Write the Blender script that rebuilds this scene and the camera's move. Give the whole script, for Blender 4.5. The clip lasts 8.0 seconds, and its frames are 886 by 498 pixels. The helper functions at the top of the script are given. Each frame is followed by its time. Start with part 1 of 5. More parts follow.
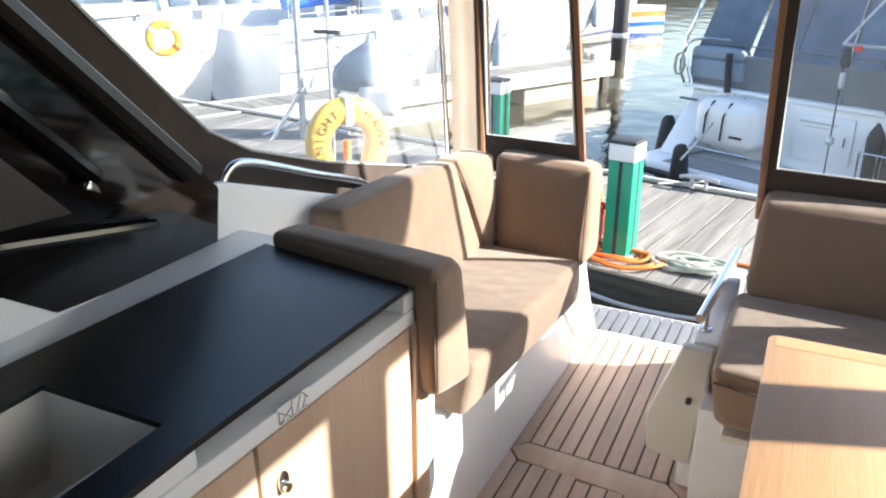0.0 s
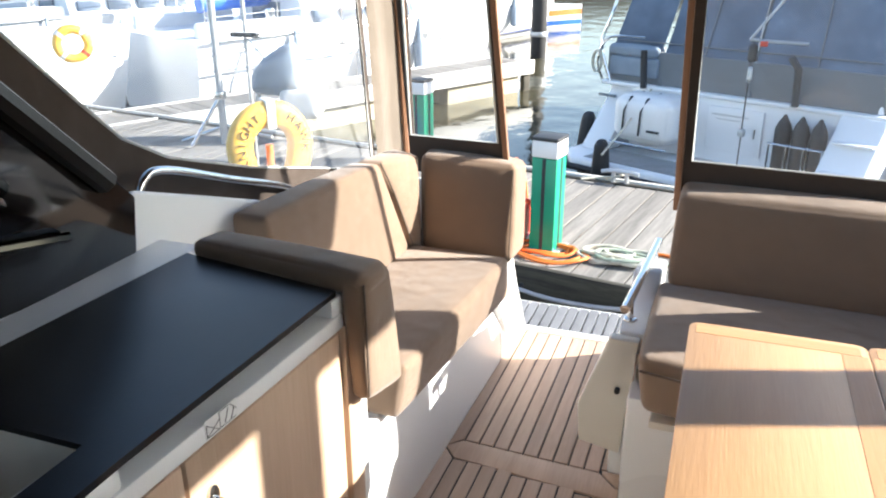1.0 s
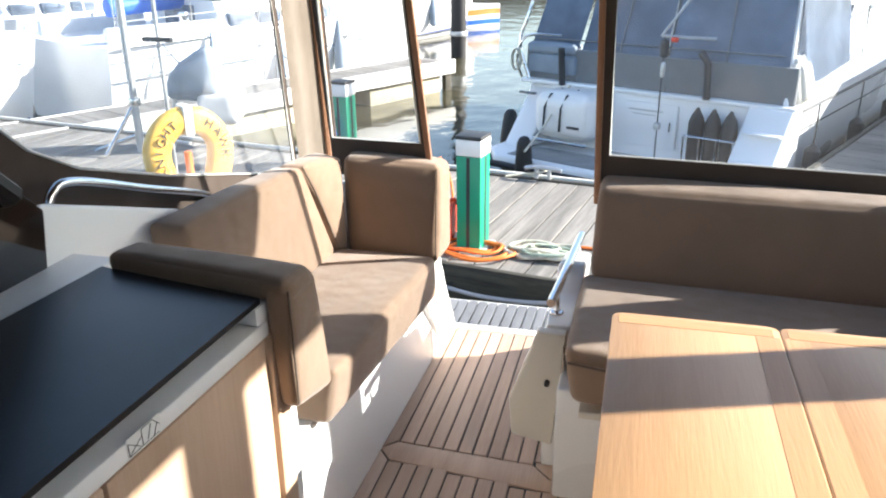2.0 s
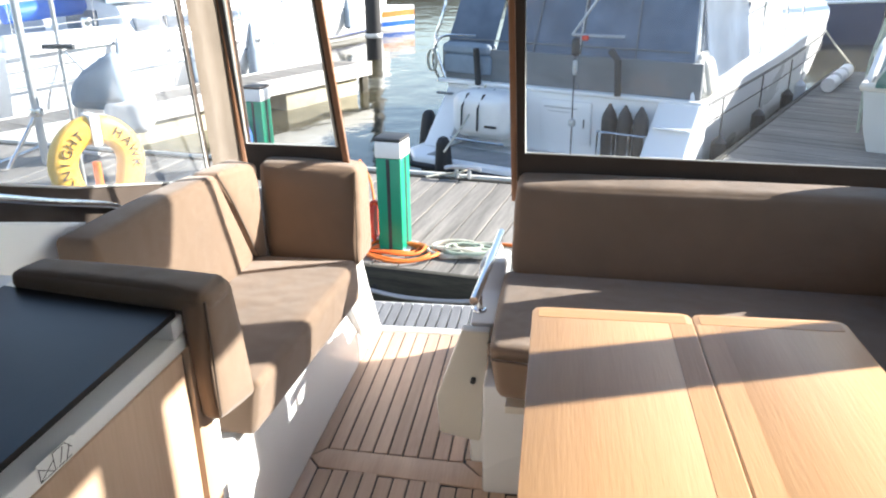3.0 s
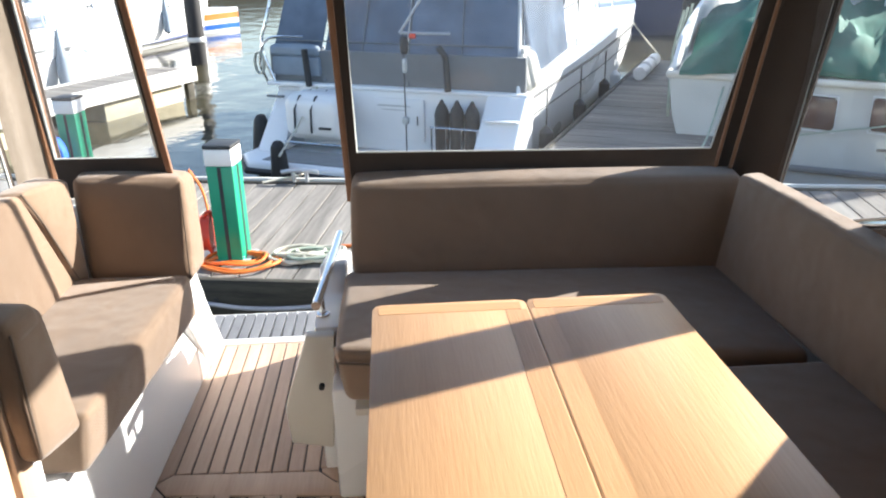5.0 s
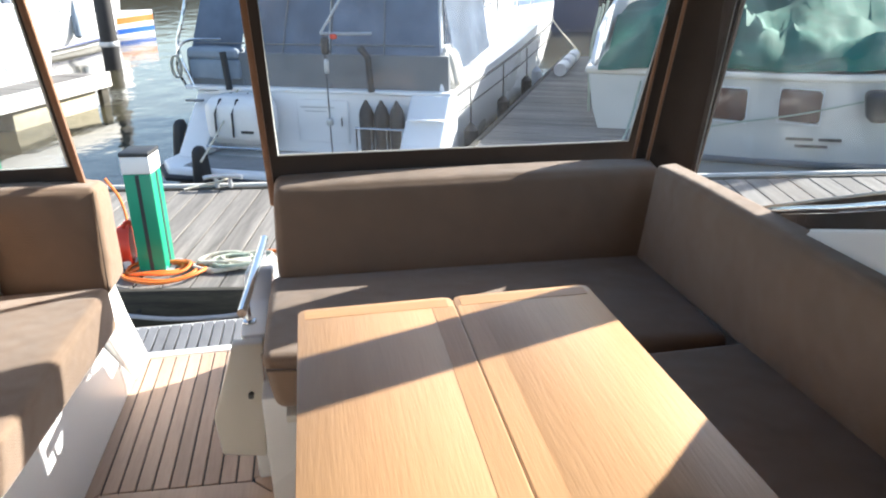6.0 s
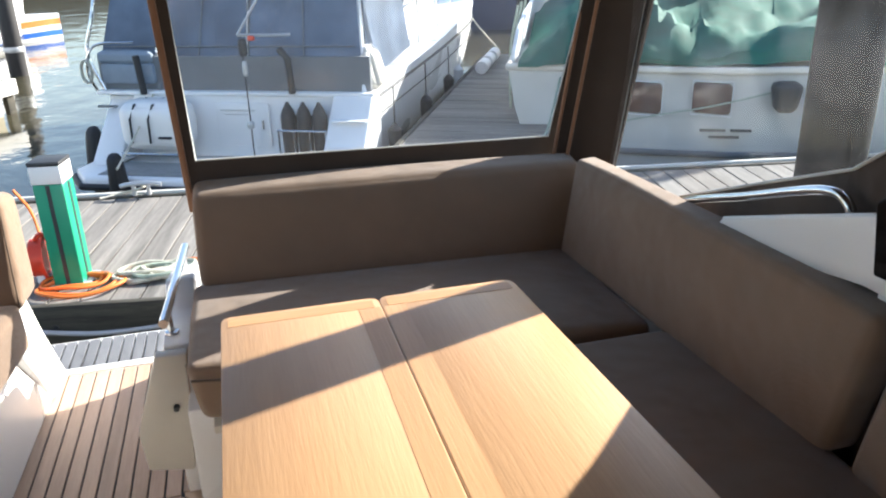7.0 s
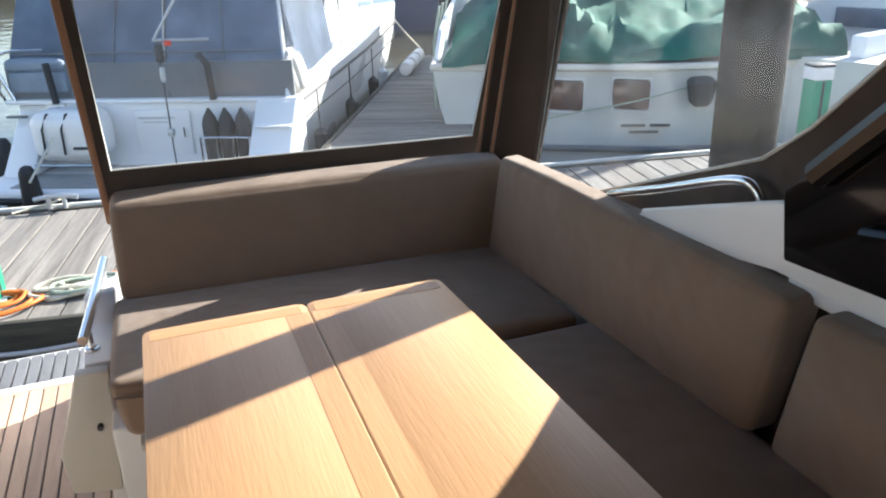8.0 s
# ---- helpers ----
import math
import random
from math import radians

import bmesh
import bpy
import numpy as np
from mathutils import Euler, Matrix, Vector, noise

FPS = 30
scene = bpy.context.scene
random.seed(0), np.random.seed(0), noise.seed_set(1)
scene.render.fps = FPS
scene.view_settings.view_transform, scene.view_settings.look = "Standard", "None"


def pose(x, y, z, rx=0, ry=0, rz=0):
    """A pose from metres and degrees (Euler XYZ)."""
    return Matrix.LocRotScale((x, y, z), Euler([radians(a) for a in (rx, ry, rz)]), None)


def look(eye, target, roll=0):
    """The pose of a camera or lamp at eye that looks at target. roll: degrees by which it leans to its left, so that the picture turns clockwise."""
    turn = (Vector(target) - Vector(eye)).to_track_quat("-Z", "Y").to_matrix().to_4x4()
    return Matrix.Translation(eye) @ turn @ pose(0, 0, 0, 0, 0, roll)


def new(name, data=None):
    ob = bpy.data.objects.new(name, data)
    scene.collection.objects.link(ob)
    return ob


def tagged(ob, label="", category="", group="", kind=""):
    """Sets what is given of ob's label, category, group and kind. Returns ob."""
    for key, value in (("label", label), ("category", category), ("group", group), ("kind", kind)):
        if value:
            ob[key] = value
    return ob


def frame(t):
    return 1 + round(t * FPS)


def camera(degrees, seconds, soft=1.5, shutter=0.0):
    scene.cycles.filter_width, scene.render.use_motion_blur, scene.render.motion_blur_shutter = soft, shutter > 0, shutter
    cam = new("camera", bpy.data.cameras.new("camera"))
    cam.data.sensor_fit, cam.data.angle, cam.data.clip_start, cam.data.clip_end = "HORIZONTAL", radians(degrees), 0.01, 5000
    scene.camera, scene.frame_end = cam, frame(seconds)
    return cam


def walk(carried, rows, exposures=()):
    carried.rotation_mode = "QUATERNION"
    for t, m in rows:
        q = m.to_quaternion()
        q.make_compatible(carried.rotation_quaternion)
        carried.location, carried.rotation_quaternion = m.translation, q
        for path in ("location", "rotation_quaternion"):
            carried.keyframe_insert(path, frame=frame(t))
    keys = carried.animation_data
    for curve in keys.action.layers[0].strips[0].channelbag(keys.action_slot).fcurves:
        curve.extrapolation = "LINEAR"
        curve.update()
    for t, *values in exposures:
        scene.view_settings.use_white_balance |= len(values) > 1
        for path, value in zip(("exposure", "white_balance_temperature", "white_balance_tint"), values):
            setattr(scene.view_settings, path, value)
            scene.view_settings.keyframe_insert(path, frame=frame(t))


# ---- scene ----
cam = camera(59.3, 8.0, soft=2.1)
PATH = [
    (0, (1.037, 0.435, 1.345), (0.236, 2.115, 0.614), 0.0),
    (0.5, (1.039, 0.437, 1.346), (0.319, 2.153, 0.615), -0.1),
    (1, (1.041, 0.439, 1.345), (0.406, 2.189, 0.615), -0.2),
    (1.5, (1.045, 0.441, 1.345), (0.495, 2.22, 0.615), -0.4),
    (3, (1.058, 0.442, 1.346), (0.785, 2.284, 0.617), -0.8),
    (3.5, (1.065, 0.441, 1.346), (0.894, 2.296, 0.617), -1.0),
    (4, (1.07, 0.446, 1.345), (1.003, 2.307, 0.614), -1.0),
    (4.5, (1.075, 0.454, 1.342), (1.102, 2.315, 0.609), -1.0),
    (6, (1.094, 0.456, 1.34), (1.384, 2.291, 0.6), -1.4),
    (6.5, (1.1, 0.455, 1.34), (1.478, 2.273, 0.597), -1.6),
    (7, (1.104, 0.457, 1.338), (1.57, 2.254, 0.592), -1.6),
    (7.5, (1.109, 0.456, 1.337), (1.658, 2.228, 0.59), -1.7),
    (8, (1.115, 0.455, 1.336), (1.746, 2.199, 0.589), -1.9),
]
walk(cam, [(t, look(eye, target, roll)) for t, eye, target, roll in PATH], [(0, 2.02), (1.5, 1.92), (3.5, 1.78), (6, 1.72), (8, 1.76)])

# ---- world and light ----
SUN = Vector((1.9, 0.646, 1.0)).normalized()
world = bpy.data.worlds.new("sky")
scene.world = world
world.use_nodes = True
wn = world.node_tree.nodes
sky = wn.new("ShaderNodeTexSky")
sky.sky_type = "NISHITA"
sky.sun_disc = False
sky.sun_elevation = math.asin(SUN.z)
sky.sun_rotation = math.atan2(SUN.x, SUN.y)
wn["Background"].inputs[1].default_value = 0.112
world.node_tree.links.new(sky.outputs[0], wn["Background"].inputs[0])
sun = new("sun", bpy.data.lights.new("sun", "SUN"))
sun.data.energy, sun.data.angle, sun.data.color = 5.0, radians(0.6), (1.0, 0.95, 0.87)
sun.matrix_world = look(SUN * 20, (0, 0, 0))


# ---- materials ----
def material(name, color, rough=0.6, metal=0.0, vary=0.15, scale=12.0, bump=0.0, bump_scale=150.0, stain=0.0,
             stretch=(1, 1, 1), spec=0.5, coat=0.0, island=0.0, sheen=0.0):
    m = bpy.data.materials.new(name)
    m.use_nodes = True
    nt = m.node_tree
    n, l = nt.nodes, nt.links
    b = n["Principled BSDF"]
    b.inputs["Roughness"].default_value, b.inputs["Metallic"].default_value = rough, metal
    b.inputs["Specular IOR Level"].default_value = spec
    b.inputs["Coat Weight"].default_value = coat
    b.inputs["Sheen Weight"].default_value = sheen
    co, mp = n.new("ShaderNodeTexCoord"), n.new("ShaderNodeMapping")
    mp.inputs["Scale"].default_value = stretch
    l.new(co.outputs["Object"], mp.inputs[0])
    t1, t2 = n.new("ShaderNodeTexNoise"), n.new("ShaderNodeTexNoise")
    t1.inputs["Scale"].default_value, t1.inputs["Detail"].default_value = scale, 6
    t2.inputs["Scale"].default_value, t2.inputs["Detail"].default_value = scale * 0.17, 3
    l.new(mp.outputs[0], t1.inputs[0])
    l.new(mp.outputs[0], t2.inputs[0])
    add = n.new("ShaderNodeMath")
    add.operation = "ADD"
    l.new(t1.outputs[0], add.inputs[0])
    l.new(t2.outputs[0], add.inputs[1])
    rng = n.new("ShaderNodeMapRange")
    rng.inputs[1].default_value, rng.inputs[2].default_value = 0.6, 1.4
    rng.inputs[3].default_value, rng.inputs[4].default_value = 1 - vary, 1 + vary
    l.new(add.outputs[0], rng.inputs[0])
    fac = rng.outputs[0]
    if island:
        info, mul = n.new("ShaderNodeObjectInfo"), n.new("ShaderNodeMapRange")
        mul.inputs[3].default_value, mul.inputs[4].default_value = 1 - island, 1 + island
        l.new(info.outputs["Random"], mul.inputs[0])
        both = n.new("ShaderNodeMath")
        both.operation = "MULTIPLY"
        l.new(fac, both.inputs[0])
        l.new(mul.outputs[0], both.inputs[1])
        fac = both.outputs[0]
    mix = n.new("ShaderNodeVectorMath")
    mix.operation = "SCALE"
    mix.inputs[0].default_value = color[:3]
    l.new(fac, mix.inputs["Scale"])
    l.new(mix.outputs[0], b.inputs["Base Color"])
    if stain:
        r2 = n.new("ShaderNodeMapRange")
        r2.inputs[3].default_value, r2.inputs[4].default_value = max(rough - stain, 0.02), min(rough + stain, 1)
        l.new(t2.outputs[0], r2.inputs[0])
        l.new(r2.outputs[0], b.inputs["Roughness"])
    if bump:
        t3, bp = n.new("ShaderNodeTexNoise"), n.new("ShaderNodeBump")
        t3.inputs["Scale"].default_value, t3.inputs["Detail"].default_value = bump_scale, 4
        l.new(mp.outputs[0], t3.inputs[0])
        bp.inputs["Strength"].default_value, bp.inputs["Distance"].default_value = min(bump, 1.0), 0.004 * max(1.0, bump)
        l.new(t3.outputs[0], bp.inputs["Height"])
        l.new(bp.outputs[0], b.inputs["Normal"])
    return m


def woven(name, color):
    m = material(name, color, 0.9, 0, 0.10, 9, spec=0.2, sheen=0.3)
    n, l = m.node_tree.nodes, m.node_tree.links
    co = n["Texture Coordinate"]
    bp, add = n.new("ShaderNodeBump"), n.new("ShaderNodeMath")
    add.operation = "ADD"
    for i, d in enumerate(("X", "Y")):
        w = n.new("ShaderNodeTexWave")
        w.bands_direction = d
        w.inputs["Scale"].default_value, w.inputs["Distortion"].default_value = 260, 1.0
        l.new(co.outputs["Object"], w.inputs[0])
        l.new(w.outputs[1], add.inputs[i])
    bp.inputs["Strength"].default_value, bp.inputs["Distance"].default_value = 0.25, 0.001
    soft, b2 = n.new("ShaderNodeTexNoise"), n.new("ShaderNodeBump")
    soft.inputs["Scale"].default_value = 7
    l.new(co.outputs["Object"], soft.inputs[0])
    b2.inputs["Strength"].default_value, b2.inputs["Distance"].default_value = 0.5, 0.03
    l.new(soft.outputs[0], b2.inputs["Height"])
    l.new(add.outputs[0], bp.inputs["Height"])
    l.new(b2.outputs[0], bp.inputs["Normal"])
    l.new(bp.outputs[0], n["Principled BSDF"].inputs["Normal"])
    return m


def wood(name, light, dark, axis=1, rough=0.4, coat=0.2, island=0.12, scale=5.0, ring=0.0, blotch=0.06, blotch_scale=5.0):
    m = bpy.data.materials.new(name)
    m.use_nodes = True
    n, l = m.node_tree.nodes, m.node_tree.links
    b = n["Principled BSDF"]
    b.inputs["Roughness"].default_value, b.inputs["Coat Weight"].default_value = rough, coat
    b.inputs["Coat Roughness"].default_value = 0.25
    co, mp = n.new("ShaderNodeTexCoord"), n.new("ShaderNodeMapping")
    st = [1.0, 1.0, 1.0]
    st[axis] = 0.07
    mp.inputs["Scale"].default_value = st
    l.new(co.outputs["Object"], mp.inputs[0])
    info = n.new("ShaderNodeObjectInfo")
    shift = n.new("ShaderNodeVectorMath")
    shift.operation = "SCALE"
    shift.inputs[0].default_value = (7, 3, 5)
    l.new(info.outputs["Random"], shift.inputs["Scale"])
    l.new(shift.outputs[0], mp.inputs["Location"])
    g, f = n.new("ShaderNodeTexNoise"), n.new("ShaderNodeTexNoise")
    g.inputs["Scale"].default_value, g.inputs["Detail"].default_value, g.inputs["Distortion"].default_value = scale * 4, 8, 0.6
    f.inputs["Scale"].default_value, f.inputs["Detail"].default_value = scale * 40, 4
    l.new(mp.outputs[0], g.inputs[0])
    l.new(mp.outputs[0], f.inputs[0])
    mix = n.new("ShaderNodeMix")
    mix.inputs["Factor"].default_value = 0.35
    l.new(g.outputs[0], mix.inputs["A"])
    l.new(f.outputs[0], mix.inputs["B"])
    src = mix.outputs[0]
    if ring:
        w = n.new("ShaderNodeTexWave")
        w.wave_type = "RINGS"
        w.inputs["Scale"].default_value, w.inputs["Distortion"].default_value, w.inputs["Detail"].default_value = 6, 5, 3
        m2 = n.new("ShaderNodeMix")
        m2.inputs["Factor"].default_value = ring
        l.new(mp.outputs[0], w.inputs[0])
        l.new(src, m2.inputs["A"])
        l.new(w.outputs[1], m2.inputs["B"])
        src = m2.outputs[0]
    big = n.new("ShaderNodeTexNoise")
    big.inputs["Scale"].default_value, big.inputs["Detail"].default_value = blotch_scale, 4
    l.new(mp.outputs[0], big.inputs[0])
    wear = n.new("ShaderNodeMapRange")
    wear.inputs[1].default_value, wear.inputs[2].default_value = 0.3, 0.7
    wear.inputs[3].default_value, wear.inputs[4].default_value = 1 - blotch, 1 + blotch
    l.new(big.outputs[0], wear.inputs[0])
    ramp = n.new("ShaderNodeValToRGB")
    ramp.color_ramp.elements[0].position, ramp.color_ramp.elements[1].position = 0.33, 0.66
    ramp.color_ramp.elements[0].color, ramp.color_ramp.elements[1].color = (*dark, 1), (*light, 1)
    l.new(src, ramp.inputs[0])
    mr, sc = n.new("ShaderNodeMapRange"), n.new("ShaderNodeVectorMath")
    mr.inputs[3].default_value, mr.inputs[4].default_value = 1 - island, 1 + island
    sc.operation = "SCALE"
    l.new(info.outputs["Random"], mr.inputs[0])
    tone = n.new("ShaderNodeMath")
    tone.operation = "MULTIPLY"
    l.new(mr.outputs[0], tone.inputs[0])
    l.new(wear.outputs[0], tone.inputs[1])
    l.new(ramp.outputs[0], sc.inputs[0])
    l.new(tone.outputs[0], sc.inputs["Scale"])
    l.new(sc.outputs[0], b.inputs["Base Color"])
    bp = n.new("ShaderNodeBump")
    bp.inputs["Strength"].default_value, bp.inputs["Distance"].default_value = 0.25, 0.002
    l.new(f.outputs[0], bp.inputs["Height"])
    l.new(bp.outputs[0], b.inputs["Normal"])
    return m


def clear_vinyl(name, haze=0.06, tint=(0.9, 0.93, 0.95), gloss=0.03):
    m = bpy.data.materials.new(name)
    m.use_nodes = True
    n, l = m.node_tree.nodes, m.node_tree.links
    n.remove(n["Principled BSDF"])
    out = n["Material Output"]
    tr, gl, df = n.new("ShaderNodeBsdfTransparent"), n.new("ShaderNodeBsdfGlossy"), n.new("ShaderNodeBsdfDiffuse")
    tl = n.new("ShaderNodeBsdfTranslucent")
    tr.inputs[0].default_value = (*tint, 1)
    gl.inputs["Roughness"].default_value = 0.06
    for k in (df, tl):
        k.inputs[0].default_value = (0.8, 0.8, 0.8, 1)
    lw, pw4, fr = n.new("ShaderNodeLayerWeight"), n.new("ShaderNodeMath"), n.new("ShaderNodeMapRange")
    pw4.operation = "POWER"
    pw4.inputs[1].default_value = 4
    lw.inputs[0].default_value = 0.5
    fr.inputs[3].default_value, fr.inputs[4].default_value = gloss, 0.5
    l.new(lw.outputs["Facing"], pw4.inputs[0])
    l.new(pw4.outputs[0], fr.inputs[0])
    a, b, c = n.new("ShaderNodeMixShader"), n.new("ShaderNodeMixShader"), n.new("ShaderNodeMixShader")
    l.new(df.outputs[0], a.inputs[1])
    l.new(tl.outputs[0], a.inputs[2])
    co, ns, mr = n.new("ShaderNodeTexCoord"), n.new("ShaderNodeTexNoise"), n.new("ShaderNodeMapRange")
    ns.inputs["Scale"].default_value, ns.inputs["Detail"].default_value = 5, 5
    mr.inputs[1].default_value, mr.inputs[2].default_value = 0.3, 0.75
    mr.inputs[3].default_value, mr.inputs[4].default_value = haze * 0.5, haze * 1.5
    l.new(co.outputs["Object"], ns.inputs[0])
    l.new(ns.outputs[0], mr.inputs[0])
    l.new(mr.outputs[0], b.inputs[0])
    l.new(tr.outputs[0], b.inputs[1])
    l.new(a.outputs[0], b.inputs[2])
    l.new(fr.outputs[0], c.inputs[0])
    l.new(b.outputs[0], c.inputs[1])
    l.new(gl.outputs[0], c.inputs[2])
    l.new(c.outputs[0], out.inputs[0])
    bp = n.new("ShaderNodeBump")
    bp.inputs["Strength"].default_value, bp.inputs["Distance"].default_value = 0.15, 0.01
    l.new(ns.outputs[0], bp.inputs["Height"])
    l.new(bp.outputs[0], gl.inputs["Normal"])
    return m


FABRIC = woven("taupe_fabric", (0.232, 0.158, 0.108))
PIPING = woven("dark_fabric", (0.10, 0.07, 0.05))
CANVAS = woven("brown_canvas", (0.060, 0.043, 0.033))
# paler copy of the canvas, with the port corner's sunlight in its colour
CANVAS_SUNLIT = woven("sunlit_canvas", (0.15, 0.125, 0.10))
TAPE = woven("tan_binding", (0.26, 0.13, 0.07))
TEAK_DECK = wood("teak_deck", (0.52, 0.37, 0.275), (0.40, 0.275, 0.195), 1, 0.6, 0.0, 0.10)
# the swim platform's shade is put into this dark bluish grey
TEAK_SHADED = wood("shaded_teak", (0.155, 0.163, 0.178), (0.105, 0.112, 0.124), 1, 0.8, 0.0, 0.10)
TEAK_TABLE = wood("teak_table", (0.545, 0.318, 0.164), (0.478, 0.270, 0.134), 1, 0.42, 0.10, 0.03, 5.5, 0.16, 0.05, 3.0)
TEAK_EDGE = wood("teak_edge_board", (0.52, 0.296, 0.146), (0.455, 0.25, 0.12), 1, 0.42, 0.10, 0.04, 5.5, 0.1)
TEAK_END = wood("teak_end_board", (0.535, 0.305, 0.142), (0.47, 0.258, 0.115), 0, 0.42, 0.10, 0.03, 5.5, 0.1)
OAK = wood("cabinet_wood", (0.60, 0.43, 0.305), (0.50, 0.34, 0.225), 2, 0.4, 0.15, 0.05, 4.0)
PLANK = wood("pontoon_plank", (0.225, 0.213, 0.195), (0.12, 0.114, 0.105), 1, 0.85, 0.0, 0.14, 6.0, 0.0, 0.28, 7.0)
TIMBER = wood("wet_timber", (0.085, 0.078, 0.060), (0.018, 0.017, 0.013), 0, 0.8, 0.0, 0.1, 7.0, 0.0, 0.5, 9.0)
PILE = material("grey_pile", (0.026, 0.029, 0.034), 0.85, 0, 0.7, 26, stretch=(1, 1, 0.35), spec=0.1)
CAULK = material("black_caulk", (0.02, 0.018, 0.016), 0.6, 0, 0.2, 30)
GELCOAT = material("white_gelcoat", (0.80, 0.80, 0.79), 0.28, 0, 0.03, 4, coat=0.3, stain=0.1)
CREAM = material("cream_gelcoat", (0.66, 0.62, 0.54), 0.4, 0, 0.04, 5)
BLACK_GLOSS = material("black_acrylic", (0.006, 0.005, 0.005), 0.09, 0, 0.3, 3, spec=0.4, coat=0.1)
BLACK_TRIM = material("black_trim", (0.018, 0.016, 0.015), 0.35, 0, 0.3, 8, 0.1)
WORKTOP = material("black_worktop", (0.012, 0.013, 0.016), 0.32, 0, 0.3, 20, 0.06, 400, stain=0.1)
STEEL = material("polished_steel", (0.72, 0.72, 0.72), 0.14, 1.0, 0.05, 10)
SINK = material("sink_white", (0.70, 0.66, 0.58), 0.3, 0, 0.05, 6)
GREEN = material("green_plastic", (0.006, 0.27, 0.15), 0.4, 0, 0.12, 8)
WHITE_PL = material("white_plastic", (0.75, 0.75, 0.74), 0.4, 0, 0.06, 8)
DARK_PL = material("dark_plastic", (0.03, 0.032, 0.035), 0.5, 0, 0.2, 8)
RUBBER = material("black_rubber", (0.018, 0.018, 0.02), 0.6, 0, 0.2, 10)
YELLOW = material("yellow_buoy", (0.80, 0.47, 0.06), 0.55, 0, 0.10, 6, 0.15, 60)
INK = material("dark_lettering", (0.07, 0.045, 0.02), 0.7, 0, 0.1, 6)
ORANGE = material("orange_hose", (0.72, 0.18, 0.03), 0.5, 0, 0.1, 10)
RED = material("red_plastic", (0.70, 0.06, 0.025), 0.45, 0, 0.12, 10)
ROPE = material("pale_rope", (0.52, 0.50, 0.42), 0.9, 0, 0.25, 60, 0.6, 300)
ROPE_GREEN = material("green_rope", (0.33, 0.39, 0.32), 0.9, 0, 0.25, 60, 0.6, 300)
GREY_HOSE = material("grey_hose", (0.42, 0.42, 0.45), 0.5, 0, 0.1, 20)
BLUE = material("blue_plastic", (0.03, 0.15, 0.62), 0.45, 0, 0.15, 10)
BLUE_HULL = material("blue_hull", (0.025, 0.04, 0.11), 0.3, 0, 0.15, 4)
HULL = material("white_hull", (0.78, 0.79, 0.80), 0.3, 0, 0.05, 3, stain=0.1)
HULL_GREY = material("aged_and_shaded_hull", (0.55, 0.55, 0.52), 0.5, 0, 0.12, 5, stain=0.15)
GREY_CANVAS = woven("grey_canvas", (0.17, 0.18, 0.19))
COVER = material("grey_cover", (0.22, 0.27, 0.33), 0.7, 0, 0.2, 8, 0.3, 30)
TARP = material("green_tarpaulin", (0.006, 0.10, 0.07), 0.8, 0, 0.4, 5, 0.5, 12)
CONCRETE = material("concrete_float", (0.38, 0.35, 0.26), 0.9, 0, 0.25, 9, 0.4, 60)
GALV = material("galvanised_steel", (0.50, 0.52, 0.54), 0.45, 0.7, 0.12, 12)
DARK_GLASS = material("dark_window", (0.03, 0.035, 0.045), 0.08, 0, 0.3, 3)
BROWN_GLASS = material("brown_window", (0.075, 0.035, 0.03), 0.12, 0, 0.4, 9)
FENDER = material("dark_fender", (0.022, 0.02, 0.021), 0.6, 0, 0.25, 8)
SHORE = material("far_shore", (0.10, 0.075, 0.05), 0.9, 0, 0.5, 0.4)
TINT_GLASS = material("blue_tinted_window", (0.105, 0.135, 0.185), 0.25, 0, 0.6, 3)
ORANGE_HULL = material("orange_paint", (0.62, 0.20, 0.05), 0.4, 0, 0.15, 6)
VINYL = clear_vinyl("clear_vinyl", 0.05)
# a clearer copy for the shaded pane, then one with sun glare as haze
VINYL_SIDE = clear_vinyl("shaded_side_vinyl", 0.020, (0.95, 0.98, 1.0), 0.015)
VINYL_GLARE = clear_vinyl("sun_glare_vinyl", 0.19)
WATER = material("harbour_water", (0.06, 0.055, 0.034), 0.08, 0, 0.25, 0.6, 6.0, 1.6, spec=0.4, stretch=(1.0, 0.7, 1.0))
LINER = material("unseen_wall_cloth", (0.17, 0.15, 0.125), 0.9, 0, 0.08, 6)


# ---- mesh tools ----
def mesh_of(name, bm, mat, smooth=True):
    bmesh.ops.recalc_face_normals(bm, faces=bm.faces)
    me = bpy.data.meshes.new(name)
    bm.to_mesh(me)
    bm.free()
    if smooth:
        for p in me.polygons:
            p.use_smooth = True
        me.set_sharp_from_angle(angle=radians(38))
    me.materials.append(mat)
    return me


def part(name, bm, mat, parent=None, label="", smooth=True):
    ob = new(name, mesh_of(name, bm, mat, smooth))
    ob.parent = parent
    return tagged(ob, label)


def root(name, label, category, group="", m=None, kind=""):
    ob = new(name)
    ob.empty_display_size = 0.1
    if m is not None:
        ob.matrix_basis = m
    return tagged(ob, label, category, group, kind)


def box(x0, x1, y0, y1, z0, z1, bevel=0.006, seg=2, bm=None):
    bm = bm or bmesh.new()
    made = bmesh.ops.create_cube(bm, size=1)["verts"]
    for v in made:
        v.co = Vector(((x0 + x1) / 2 + v.co.x * (x1 - x0), (y0 + y1) / 2 + v.co.y * (y1 - y0), (z0 + z1) / 2 + v.co.z * (z1 - z0)))
    if bevel:
        edges = list({e for v in made for e in v.link_edges})
        bmesh.ops.bevel(bm, geom=edges, offset=bevel, segments=seg, profile=0.5, affect="EDGES")
    return bm


